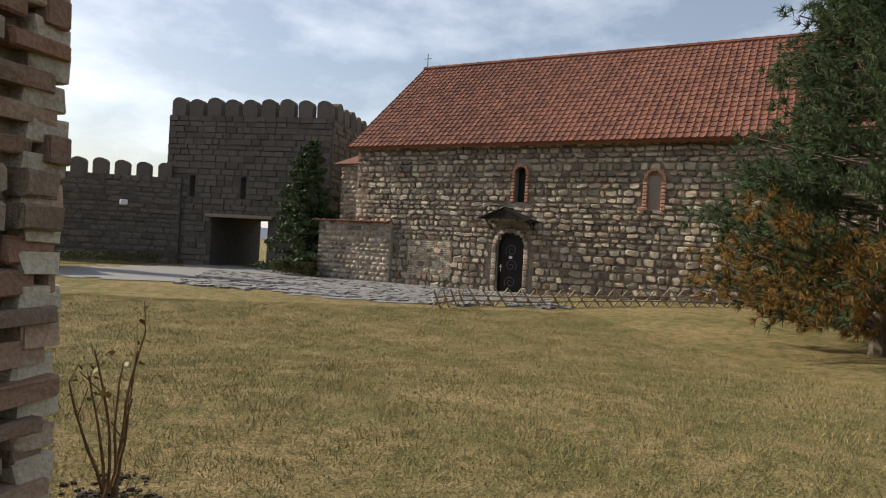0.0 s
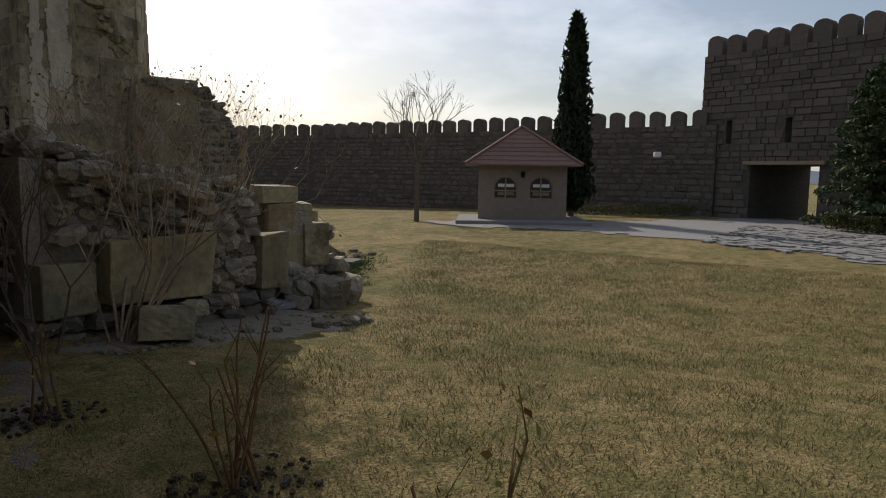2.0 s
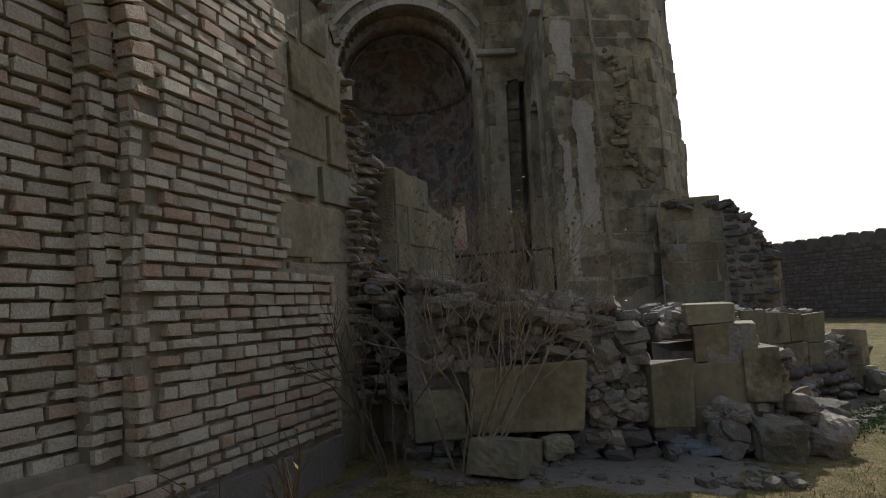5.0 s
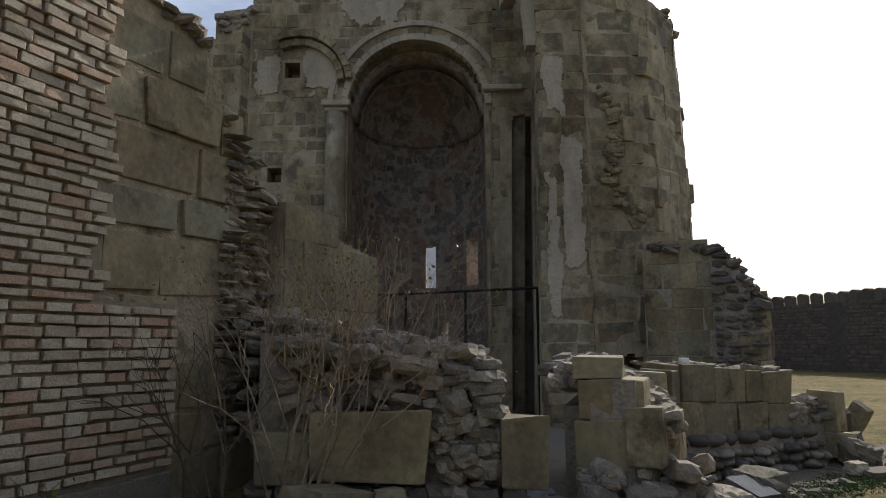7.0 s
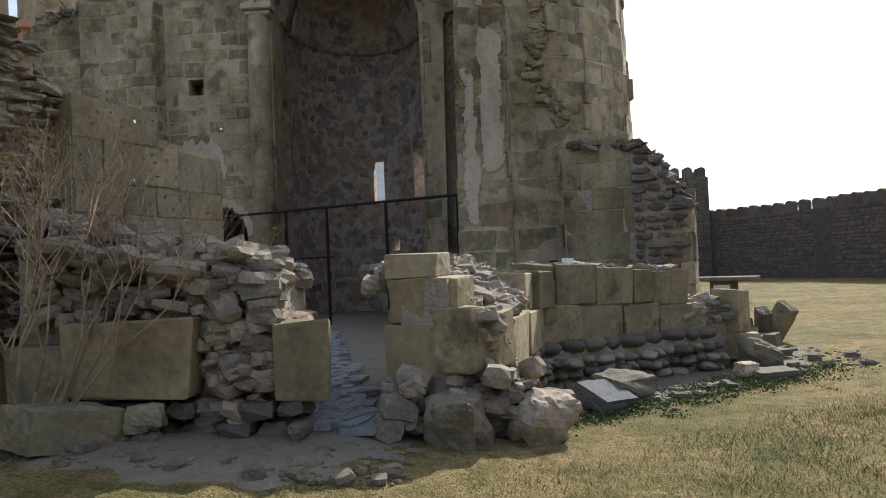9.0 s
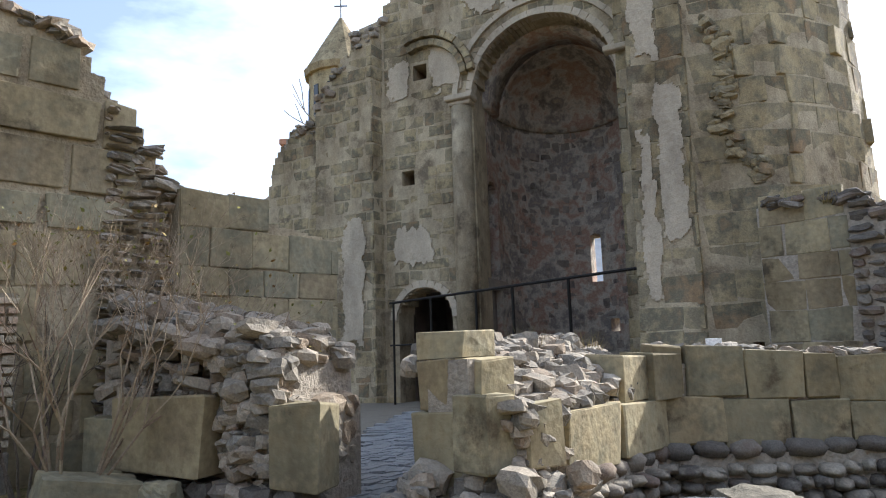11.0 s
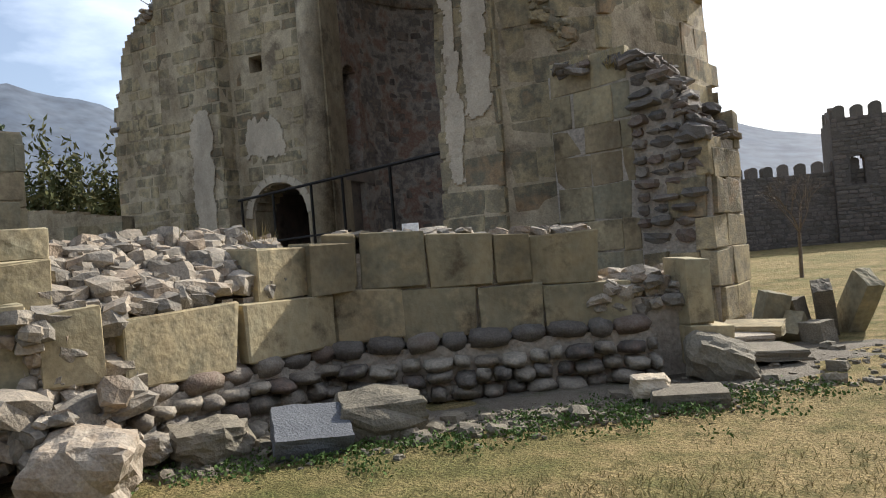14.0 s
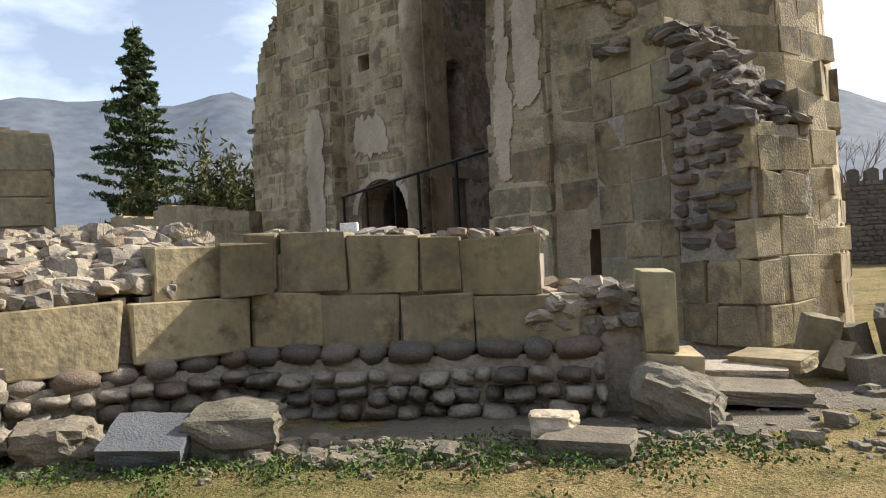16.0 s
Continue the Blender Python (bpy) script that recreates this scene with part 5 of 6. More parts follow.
    for z in np.arange(2.75, 3.75, 0.12):
        for sg in (-1, 1):
            box(bm, g(0.29 * sg, z, 0.01), (0.14, 0.14, 0.1), turn_z, 0.015)
    for k in range(9):
        w = math.pi * k / 8
        box(bm, g(0.29 * math.cos(w), 3.75 + 0.29 * math.sin(w), 0.01), (0.12, 0.14, 0.12), turn_z, 0.015)
    box(bm, g(-0.35, 2.75, 0.01), (0.3, 0.14, 0.12), turn_z, 0.02)
    part("frame", bm, TERRACOTTA, w2)
    # patch of bricks in the cobbles
    pf = shifted(ch, -0.025)
    lay(wall, courses(pf, 2.6, 4.5, 0.35, lambda u: 1.75, (0.065, 0.085), (0.16, 0.26), 0.12, gap=0.02, rough=0.01, seed=104), "brick", BRICK, "brick", 200)
    bm = bmesh.new()
    box(bm, ch(3.55, 1.05)[0] - nn * 0.02, (2.0, 0.06, 1.45), turn_z)
    part("patch_bed", bm, BRICK_MORTAR, wall)


def sheet(name, outline, lift, mat, label, category, res=0.6, rag=0.3):
    """A thin ground covering that follows the lawn, cut to an outline."""
    bm = bmesh.new()
    xs, ys = [p[0] for p in outline], [p[1] for p in outline]

    def inside(x, y):
        c = False
        for (ax, ay), (bx, by) in zip(outline, outline[1:] + outline[:1]):
            if (ay > y) != (by > y) and x < (bx - ax) * (y - ay) / (by - ay) + ax:
                c = not c
        return c
    nx, ny = int((max(xs) - min(xs)) / res) + 1, int((max(ys) - min(ys)) / res) + 1
    grid = {}

    def vert(i, j):
        if (i, j) not in grid:
            x, y = min(xs) + i * res, min(ys) + j * res
            x += 0.35 * res * noise.noise((x * 2.1, y * 2.1, 1))
            y += 0.35 * res * noise.noise((x * 2.3, y * 1.9, 7))
            grid[(i, j)] = bm.verts.new((x, y, ground_z(x, y) + 0.035 * noise.noise((x * 0.7, y * 0.7, 3)) + lift))
        return grid[(i, j)]
    for i in range(nx):
        for j in range(ny):
            cx, cy = min(xs) + (i + 0.5) * res, min(ys) + (j + 0.5) * res
            if inside(cx + rag * noise.noise((cx * 3, cy * 3, 5)) + rag * 0.6 * noise.noise((cx * 11, cy * 11, 2)) + rag * 0.5 * noise.noise((cx * 31, cy * 31, 4)), cy + rag * noise.noise((cx * 3, cy * 3, 9)) + rag * 0.6 * noise.noise((cx * 11, cy * 11, 8))):
                bm.faces.new((vert(i, j), vert(i + 1, j), vert(i + 1, j + 1), vert(i, j + 1)))
    if res < 0.2:
        rim, seen = [v for v in bm.verts if v.is_boundary], set()
        for ring in range(6):
            nxt = []
            for v in rim:
                if v not in seen:
                    seen.add(v)
                    v.co.z -= 0.055 * (1 - ring / 6)
                    nxt += [e.other_vert(v) for e in v.link_edges]
            rim = nxt
    ob = part(name, bm, mat, smooth=True)
    return structure(ob, label, category)


def build_ground_cover():
    road = [(16.0, 13.2), (17.0, 9.0), (16.4, 3.6), (14.0, 1.2), (13.0, -1.6), (13.2, -2.8), (15.3, -4.6), (17.0, -6.6), (18.6, -6.2), (22.0, -0.8), (24.5, 1.8), (29.5, 3.6), (30.2, 5.6), (23.0, 9.5), (21.0, 12.5), (18.0, 16.0)]
    pave = sheet("pavement", road, 0.02, PAVING, "grey stone-paved path to the gate", "path", 0.45)
    spots = []
    rng = random.Random(7)
    for k in range(2600):
        x, y = rng.uniform(12.8, 24), rng.uniform(-6.5, 9.5)
        # near edge and church side of the path
        if 12.9 + 0.42 * max(0, y + 2) < x < 17.6 + 0.72 * max(0, y + 6.5) * 0.8 and y < 5:
            spots.append(pose(x, y, ground_z(x, y) + 0.03, 0, 0, rng.uniform(-20, 20) + 53) @ Matrix.Diagonal((rng.uniform(0.2, 0.42), rng.uniform(0.16, 0.28), 0.05, 1)))
    lay(pave, spots[:900], "block", PAVING, "paving_stone", 300, (14, -2, 0))
    floor = [(-0.6, 7.6), (1.7, 6.2), (2.5, 6.3), (3.2, 8.2), (4.2, 10.0), (7.2, 11.6), (6.6, 13.6), (3.4, 15.2), (2.8, 19), (2.0, 24.2), (-1.8, 24.2), (-6.8, 19.6), (-9, 20), (-6, 12), (0.1, 9.6)]
    fl = sheet("floor_ruin", floor, 0.06, DUST, "trodden earth floor inside the ruin", "floor", 0.12, 0.2)
    alley = []
    for k in range(520):
        t = 0.09 + 0.91 * rng.random() ** 1.2
        cx, cy = 2.05 - 2.7 * t, 6.3 + 8.5 * t
        x, y = cx + rng.uniform(-0.45, 0.45) * (1 + t), cy + rng.uniform(-0.2, 0.2)
        alley.append(pose(x, y, ground_z(x, y) + 0.075, rng.uniform(-2, 2), rng.uniform(-2, 2), rng.uniform(-25, 25)) @ Matrix.Diagonal((rng.uniform(0.25, 0.5), rng.uniform(0.18, 0.34), 0.06, 1)))
    lay(fl, alley, "block", SKY_TINTED_PAVING, "paving_stone", 300, (1.5, 8, 0))
    sheet("dust_patch", [(-1.0, 6.55), (-0.7, 5.9), (0.2, 5.6), (1.2, 5.35), (2.1, 5.4), (2.5, 5.8), (2.5, 6.5), (2.6, 7.2), (1.0, 6.9)], 0.012, DUST, "trodden dust before the doorway", "ground", 0.035)
    sheet("bare_earth", [(3.2, 7.1), (4.3, 7.55), (5.0, 8.3), (6.2, 9.1), (7.6, 9.9), (9.2, 12.6), (8.2, 13.6), (7.0, 11.9), (4.2, 9.7), (3.4, 7.9)], 0.014, SOIL_DRY, "bare grey earth along the low wall", "ground", 0.04, 0.42)
    sheet("wall_foot_earth", [(-1.25, 6.6), (-2.1, 4.6), (-2.9, 2.4), (-2.5, 2.3), (-1.6, 4.6), (-0.8, 6.0), (-0.9, 6.6)], 0.014, SOIL_DRY, "bare earth at the foot of the brick wall", "ground", 0.04, 0.25)


SOIL_DRY = material("dry_earth", [(0.09, 0.075, 0.055), (0.17, 0.145, 0.11), (0.13, 0.11, 0.08)], 3.0, vary=0.0, bump=0.9, fine=55, stain=(0.07, 0.075, 0.035), stain_scale=2.5, stain_at=0.55)


# ---- kiosk ----
def build_kiosk():
    a, b = Vector((18.25, 13.55)), Vector((19.9, 10.75))
    u = (b - a).normalized()
    f = flat(a, u)
    w = (b - a).length
    base = thing("kiosk", (*((a + b) / 2), 0))
    tagged(base, "small rendered kiosk with brown hipped tile roof", "kiosk")
    z0 = -0.2
    op = [(1.0, 0.86, 0.85, 1.25, True), (w - 0.95, 0.86, 0.85, 1.25, True)]
    columns("front_wall", f, 0, w, z0, lambda x: 2.1, 0.25, RENDER, op, step=0.08, owner=base)
    depth = 2.6
    n = f(0, 0)[2]
    side = flat((b.x, b.y), (-n.x, -n.y))
    columns("side_wall", side, 0, depth, z0, lambda x: 2.1, 0.25, RENDER, step=0.6, owner=base)
    side2 = flat((a.x - depth * n.x, a.y - depth * n.y), (n.x, n.y))
    columns("side_wall", side2, 0, depth, z0, lambda x: 2.1, 0.25, RENDER, step=0.6, owner=base)
    columns("back_wall", shifted(f, depth - 0.25), 0, w, z0, lambda x: 2.1, 0.25, RENDER, step=0.6, owner=base)
    turn = math.degrees(math.atan2(u.y, u.x))
    for m, *_ in op:
        win = thing("kiosk_window", f(m, 0.85)[0])
        win.parent = base
        win.matrix_parent_inverse = base.matrix_world.inverted()
        q = f(m, 1.25)[0] - n * 0.14
        bm = bmesh.new()
        box(bm, q, (0.84, 0.02, 0.82), turn)
        part("pane", bm, GLASS, win)
        bm = bmesh.new()
        for k in range(12):
            w0, w1 = math.pi * k / 12, math.pi * (k + 1) / 12
            pa = f(m + 0.42 * math.cos(w0), 1.25 + 0.42 * math.sin(w0))[0] - n * 0.08
            pb = f(m + 0.42 * math.cos(w1), 1.25 + 0.42 * math.sin(w1))[0] - n * 0.08
            tube(bm, pa, pb, 0.035, 0.035, 5)
        for s in (-0.42, 0.0, 0.42):
            tube(bm, f(m + s, 0.85)[0] - n * 0.08, f(m + s, 1.25 + (0.42 if s == 0 else 0))[0] - n * 0.08, 0.03, 0.03, 5)
        for z in (0.87, 1.15):
            tube(bm, f(m - 0.42, z)[0] - n * 0.08, f(m + 0.42, z)[0] - n * 0.08, 0.03, 0.03, 5)
        part("window_frame", bm, WOOD, win)
        for z, c in ((1.35, WHITE), (1.05, RENDER)):
            bm = bmesh.new()
            box(bm, f(m + 0.02, z)[0] - n * 0.125, (0.6, 0.012, 0.12), turn)
            part("notice_sheet", bm, c, win)
    over = 0.5
    e = [f(-over, 2.08)[0] + n * over, f(w + over, 2.08)[0] + n * over, f(w + over, 2.08)[0] - n * (depth + over), f(-over, 2.08)[0] - n * (depth + over)]
    peak = f(w / 2, 3.55)[0] - n * depth / 2
    roof = None
    for k in range(4):
        p, q = e[k], e[(k + 1) % 4]
        bm = bmesh.new()
        rows = 9
        for r in range(rows):
            t0, t1 = r / rows, (r + 1) / rows
            a0, b0 = p.lerp(peak, t0), q.lerp(peak, t0)
            a1, b1 = p.lerp(peak, t1), q.lerp(peak, t1)
            up = Vector((0, 0, 0.05))
            v = [bm.verts.new(x) for x in (a0 + up, b0 + up, b1 + Vector((0, 0, 0.015)), a1 + Vector((0, 0, 0.015)), a0, b0)]
            bm.faces.new((v[0], v[1], v[2], v[3]))
            bm.faces.new((v[4], v[5], v[1], v[0]))
        if roof is None:
            roof = part("roof", bm, OLD_TILE, base, "brown tiled hipped roof")
        else:
            part("roof_slope", bm, OLD_TILE, roof)
    bm = bmesh.new()
    bm.faces.new([bm.verts.new(x) for x in e[::-1]])
    part("soffit", bm, WOOD, roof)
    bm = bmesh.new()
    for k in range(4):
        tube(bm, e[k] + Vector((0, 0, 0.06)), peak + Vector((0, 0, 0.05)), 0.06, 0.06, 6)
    part("hip_tiles", bm, OLD_TILE, roof)
    bm = bmesh.new()
    q = f(w / 2, 1.75)[0] + n * 0.08
    tube(bm, q - Vector((0, 0, 0.1)), q + Vector((0, 0, 0.1)), 0.06, 0.09, 8)
    tube(bm, q + Vector((0, 0, 0.1)), q + Vector((0, 0, 0.16)) - n * 0.08, 0.015, 0.015, 4)
    part("wall_lamp", bm, IRON, base)
    bm = bmesh.new()
    c = f(w / 2, -0.08)[0] - n * 0.9
    box(bm, (c.x, c.y, 0.0), (w + 1.6, depth + 1.4, 0.2), turn, 0.02)
    ob = part("plinth", bm, PAVING, base)


# ---- trees ----
def cypress(x, y, h, r):
    t = thing("cypress_tree", (x, y, ground_z(x, y)))
    tagged(t, "tall slim dark green cypress by the wall", "tree")
    bm = bmesh.new()
    tube(bm, (x, y, ground_z(x, y) - 0.1), (x, y, h * 0.9), 0.14, 0.03, 8)
    part("trunk", bm, BARK, t)
    rng = np.random.default_rng(3)
    n = 9000
    z = rng.random(n) ** 0.9
    a = rng.random(n) * 6.283
    rad = r * np.minimum(1, z * 9 + 0.3) * (1 - z) ** 0.45 * (0.75 + 0.25 * np.sin(5 * a + 14 * z)) * rng.uniform(0.45, 1.08, n)
    pts = np.stack([x + rad * np.cos(a), y + rad * np.sin(a), 0.35 + z * (h - 0.35)], 1)
    leaves("crown", pts, 0.11, CYPRESS, t, 4, 1.8, 1.4)


def conifer(name, x, y, h, r, label, mat, seed, needles=26, group=""):
    """A fir: straight trunk, whorls of drooping branches, needle sprays along them."""
    g = ground_z(x, y)
    t = thing(name, (x, y, g))
    tagged(t, label, "tree", group)
    rng = random.Random(seed)
    bm = bmesh.new()
    tube(bm, (x, y, g - 0.1), (x, y, h), 0.05 + h * 0.014, 0.01, 8)
    part("trunk", bm, BARK, t)
    bm = bmesh.new()
    pts = []
    z = 0.06 * h
    while z < h * 0.97:
        k = z / h
        reach = r * (1 - k) ** 0.8 + 0.08
        for _ in range(rng.randint(5, 7)):
            w = rng.uniform(0, 6.283)
            ln = reach * rng.uniform(0.65, 1.1)
            a = Vector((x, y, g + z + rng.uniform(-0.1, 0.1)))
            b = a + Vector((math.cos(w) * ln, math.sin(w) * ln, ln * rng.uniform(-0.25, 0.25)))
            tube(bm, a, b, 0.02, 0.006, 3)
            for _ in range(int(needles * (0.35 + ln))):
                s = rng.uniform(0.15, 1.02)
                q = a.lerp(b, s)
                sp = 0.17 * ln * (1.15 - s) + 0.05
                pts.append((q.x + rng.uniform(-sp, sp), q.y + rng.uniform(-sp, sp), q.z + rng.uniform(-0.09, 0.05)))
        z += 0.035 * h * (1.15 - 0.6 * k)
    tagged(part("joined_branches", bm, BARK, t), kind="stuff")
    leaves("crown", pts, 0.06 + 0.002 * h, mat, t, seed, 1.9, -0.1)
    return t


def pine(x, y, h):
    """The big pine beside the church, long needles in tufts, rusty low on one side."""
    g = ground_z(x, y)
    t = thing("pine_tree", (x, y, g))
    tagged(t, "bushy green pine with rusty low needles", "tree")
    rng = random.Random(12)
    bm = bmesh.new()
    tube(bm, (x, y, g - 0.2), (x + 0.2, y - 0.1, h), 0.22, 0.04, 9)
    part("trunk", bm, BARK, t)
    bm = bmesh.new()
    green, rust = [], []
    nr = np.random.default_rng(5)
    for k in range(320):
        z = rng.uniform(0.3, h * 0.96)
        w = rng.uniform(0, 6.283)
        ln = (3.3 * (1 - z / h) ** 0.6 + 0.5) * rng.uniform(0.6, 1.05)
        a = Vector((x, y, g + z))
        b = a + Vector((math.cos(w) * ln, math.sin(w) * ln, ln * rng.uniform(0.0, 0.35)))
        tube(bm, a, b, 0.035, 0.012, 4)
        for _ in range(int(12 + 6 * ln)):
            s = rng.uniform(0.4, 1.03)
            q = a.lerp(b, s)
            q = q + Vector((rng.uniform(-0.3, 0.3), rng.uniform(-0.3, 0.3), rng.uniform(-0.15, 0.25)))
            (rust if z < 1.5 and rng.random() < 0.75 else green).append((q, (b - a).normalized()))
    tagged(part("joined_branches", bm, BARK, t), kind="stuff")
    for name, tufts, mat in (("crown", green, NEEDLE), ("low_needles", rust, RUST_NEEDLE)):
        vs, fs = [], []
        for q, d in tufts:
            for _ in range(26):
                o = Vector(nr.normal(size=3)) * 0.55 + d * 0.8
                o.normalize()
                side = o.orthogonal().normalized() * 0.011
                tip = q + o * rng.uniform(0.12, 0.24)
                k = len(vs)
                vs += [tuple(q - side), tuple(q + side), tuple(tip)]
                fs.append((k, k + 1, k + 2))
        raw(name, vs, fs, mat, t)


def bare_tree(x, y, h, label, seed, depth=5, group="bare garden trees"):
    g = ground_z(x, y)
    t = thing("bare_tree", (x, y, g))
    tagged(t, label, "tree", group)
    rng = random.Random(seed)
    bm = bmesh.new()
    tube(bm, (x, y, g - 0.1), (x + 0.03, y, g + h * 0.4), h * 0.018, h * 0.014, 8)
    part("trunk", bm, BARK, t)
    tips = []
    for k in range(6):
        w = 6.283 * k / 6 + rng.uniform(-0.3, 0.3)
        bm = bmesh.new()
        limbs(bm, (x + 0.03, y, g + h * 0.4), (math.cos(w) * 0.6, math.sin(w) * 0.6, 1), h * 0.2, h * 0.006, depth - 1, rng, tips, 36, (2, 3), 0.12, 4)
        part("limb", bm, BARK, t)


def shrub(x, y, h, label, seed, mat, stems=16, name="bare_shrub", depth=4, lean=0.5, tip=0.0):
    g = ground_z(x, y)
    t = thing(name, (x, y, g))
    tagged(t, label, "shrub")
    rng = random.Random(seed)
    tips = []
    for k in range(stems):
        w = rng.uniform(0, 6.283)
        s = rng.uniform(0.1, lean)
        bm = bmesh.new()
        limbs(bm, (x + 0.12 * math.cos(w), y + 0.08 * math.sin(w), g - 0.02), (math.cos(w) * s + tip, math.sin(w) * s, 1), h * (0.27 if depth > 4 else 0.31), 0.014, depth, rng, tips, 34, (2, 3), 0.1, 4)
        part("stem", bm, mat, t)
    return t, tips


def rose(x, y, h, seed, label, canes=6, leafy=10):
    g = ground_z(x, y)
    t = thing("rose_bush", (x, y, g))
    tagged(t, label, "rose bush", "pruned roses in the lawn")
    rng = random.Random(seed)
    tips = []
    for k in range(canes):
        bm = bmesh.new()
        w = rng.uniform(0, 6.283)
        s = rng.uniform(0.15, 0.6)
        a = Vector((x + rng.uniform(-0.1, 0.1), y + rng.uniform(-0.1, 0.1), g - 0.02))
        d = Vector((math.cos(w) * s, math.sin(w) * s, 1)).normalized()
        hh = h * rng.uniform(0.65, 1.0)
        r = 0.0105
        for j in range(7):
            d = (d + Vector((rng.uniform(-0.12, 0.12), rng.uniform(-0.12, 0.12), 0.02))).normalized()
            b = a + d * hh / 7
            tube(bm, a, b, r, r * 0.88, 5)
            th = d.orthogonal().normalized()
            th.rotate(Matrix.Rotation(rng.uniform(0, 6.28), 3, d))
            tube(bm, b, b + th * 0.014, 0.003, 0.0005, 3)
            if j > 2 and rng.random() < 0.45:
                sd = (d + th * 0.7).normalized()
                c = b + sd * hh * 0.22
                tube(bm, b, c, r * 0.6, r * 0.35, 4)
                tips.append(c)
            a, r = b, r * 0.88
        tips.append(a)
        part("cane", bm, ROSE, t)
    pts = [tuple(p + Vector((rng.uniform(-0.05, 0.05), rng.uniform(-0.05, 0.05), rng.uniform(-0.07, 0.03)))) for p in (tips * 6)[: leafy * canes // 3]]
    leaves("leaves", pts, 0.026, LEAF, t, seed, 0.9)
    bed = sheet("rose_bed", [(x + 0.36 * math.cos(w) * (1 + 0.2 * math.sin(3 * w + seed)), y + 0.32 * math.sin(w)) for w in np.linspace(0, 6.0, 14)], 0.012, SOIL, "small dark bed of dug soil round a rose", "soil", 0.05, 0.12)

    def clods(r):
        w, s = r.uniform(0, 6.28), r.uniform(0, 0.36)
        px, py = x + s * math.cos(w), y + s * math.sin(w)
        return Vector((px, py, ground_z(px, py) + 0.015))
    lay(bed, lumps(110, clods, (0.012, 0.04), 0.6, seed), "lump", SOIL, "clod", 0)


def build_plants():
    cypress(22.85, 11.8, 8.2, 1.0)
    conifer("fir_tree", 24.6, 1.3, 6.0, 2.3, "dark fir beside the gate tower", NEEDLE, 21, 60)
    conifer("fir_tree", -19.1, 21.1, 12.1, 3.2, "tall dark fir behind the broken wall", NEEDLE, 22, 75)
    pine(5.0, -9.4, 7.4)
    bare_tree(17.6, 15.9, 5.6, "leafless garden tree before the fortress wall", 31)
    bare_tree(9.2, 26.0, 3.2, "young leafless tree before the fortress wall", 32, 4)
    bare_tree(2.5, 58.0, 9.0, "leafless tree beyond the far wall", 33, 4)
    bare_tree(-6.0, 23.0, 13.4, "leafless branches rising behind the ruin", 34, 4)
    # juniper bushes behind the wall
    for k, (x, y, h, r) in enumerate(((-15.8, 22.5, 6.6, 2.3), (-13.6, 23.6, 6.0, 2.0), (-17.0, 20.4, 4.6, 1.7))):
        t = thing("juniper", (x, y, 0))
        tagged(t, "spreading olive-brown juniper behind the wall", "shrub", "junipers behind the wall")
        rng = np.random.default_rng(40 + k)
        n = 13000
        d = rng.normal(size=(n, 3))
        d /= np.linalg.norm(d, axis=1)[:, None]
        d[:, 2] = np.abs(d[:, 2])
        w = np.arctan2(d[:, 1], d[:, 0])
        rad = (0.55 + 0.45 * rng.random(n)) * (0.8 + 0.2 * np.sin(4 * w + k) + 0.2 * np.sin(7 * w + 9 * d[:, 2]))
        pts = np.stack([x + r * d[:, 0] * rad, y + r * d[:, 1] * rad, 0.4 + (h - 0.4) * d[:, 2] * rad], 1)
        leaves("crown", pts, 0.1, JUNIPER, t, k, 1.9, 0.7)
        bm = bmesh.new()
        for j in range(5):
            tube(bm, (x, y, 0), (x + r * 0.5 * math.cos(j * 1.3), y + r * 0.5 * math.sin(j * 1.3), h * 0.6), 0.08, 0.02, 5)
        part("stems", bm, BARK, t)
    t, tips = shrub(-0.2, 6.3, 3.0, "leafless pale-twigged shrub at the foot of the wall", 51, TWIG, 12, depth=5, lean=0.6, tip=0.25)
    pts = [tuple(p + Vector((random.Random(k).uniform(-0.1, 0.1), 0, random.Random(k + 9).uniform(-0.15, 0.05)))) for k, p in enumerate(tips[::3])]
    leaves("dry_leaves", pts, 0.022, LEAF, t, 52, 1.0)
    shrub(-0.85, 6.35, 1.9, "thin leafless sapling beside the brick wall", 53, BARK, 5, "sapling", 3, 0.4)
    rose(-1.48, 3.2, 0.9, 61, "pruned rose with reddish thorny canes", 9, 6)
    rose(-2.2, 1.62, 0.9, 62, "pruned rose with a few green leaves", 7, 16)
    rose(-1.6, 4.9, 0.6, 63, "small rose beside the brick wall", 5, 8)
    # clipped hedge at the gate and low hedge along the wall
    for (a, b, w, h, lab) in (((22.6, 0.9), (23.8, 2.6), 0.6, 0.55, "low clipped hedge beside the church"), ((28.6, 8.2), (24.6, 12.4), 0.6, 0.45, "low dark hedge along the fortress wall")):
        n = 3000
        rng = np.random.default_rng(7)
        s = rng.random(n)
        d = Vector((b[0] - a[0], b[1] - a[1], 0)).normalized()
        o = rng.uniform(-w / 2, w / 2, n)
        z = rng.random(n) ** 0.6 * h
        pts = np.stack([a[0] + (b[0] - a[0]) * s - d.y * o, a[1] + (b[1] - a[1]) * s + d.x * o, z + 0.02], 1)
        hd = thing("hedge", (a[0], a[1], 0))
        tagged(hd, lab, "hedge")
        leaves("foliage", pts, 0.05, JUNIPER, hd, 3, 1.0)
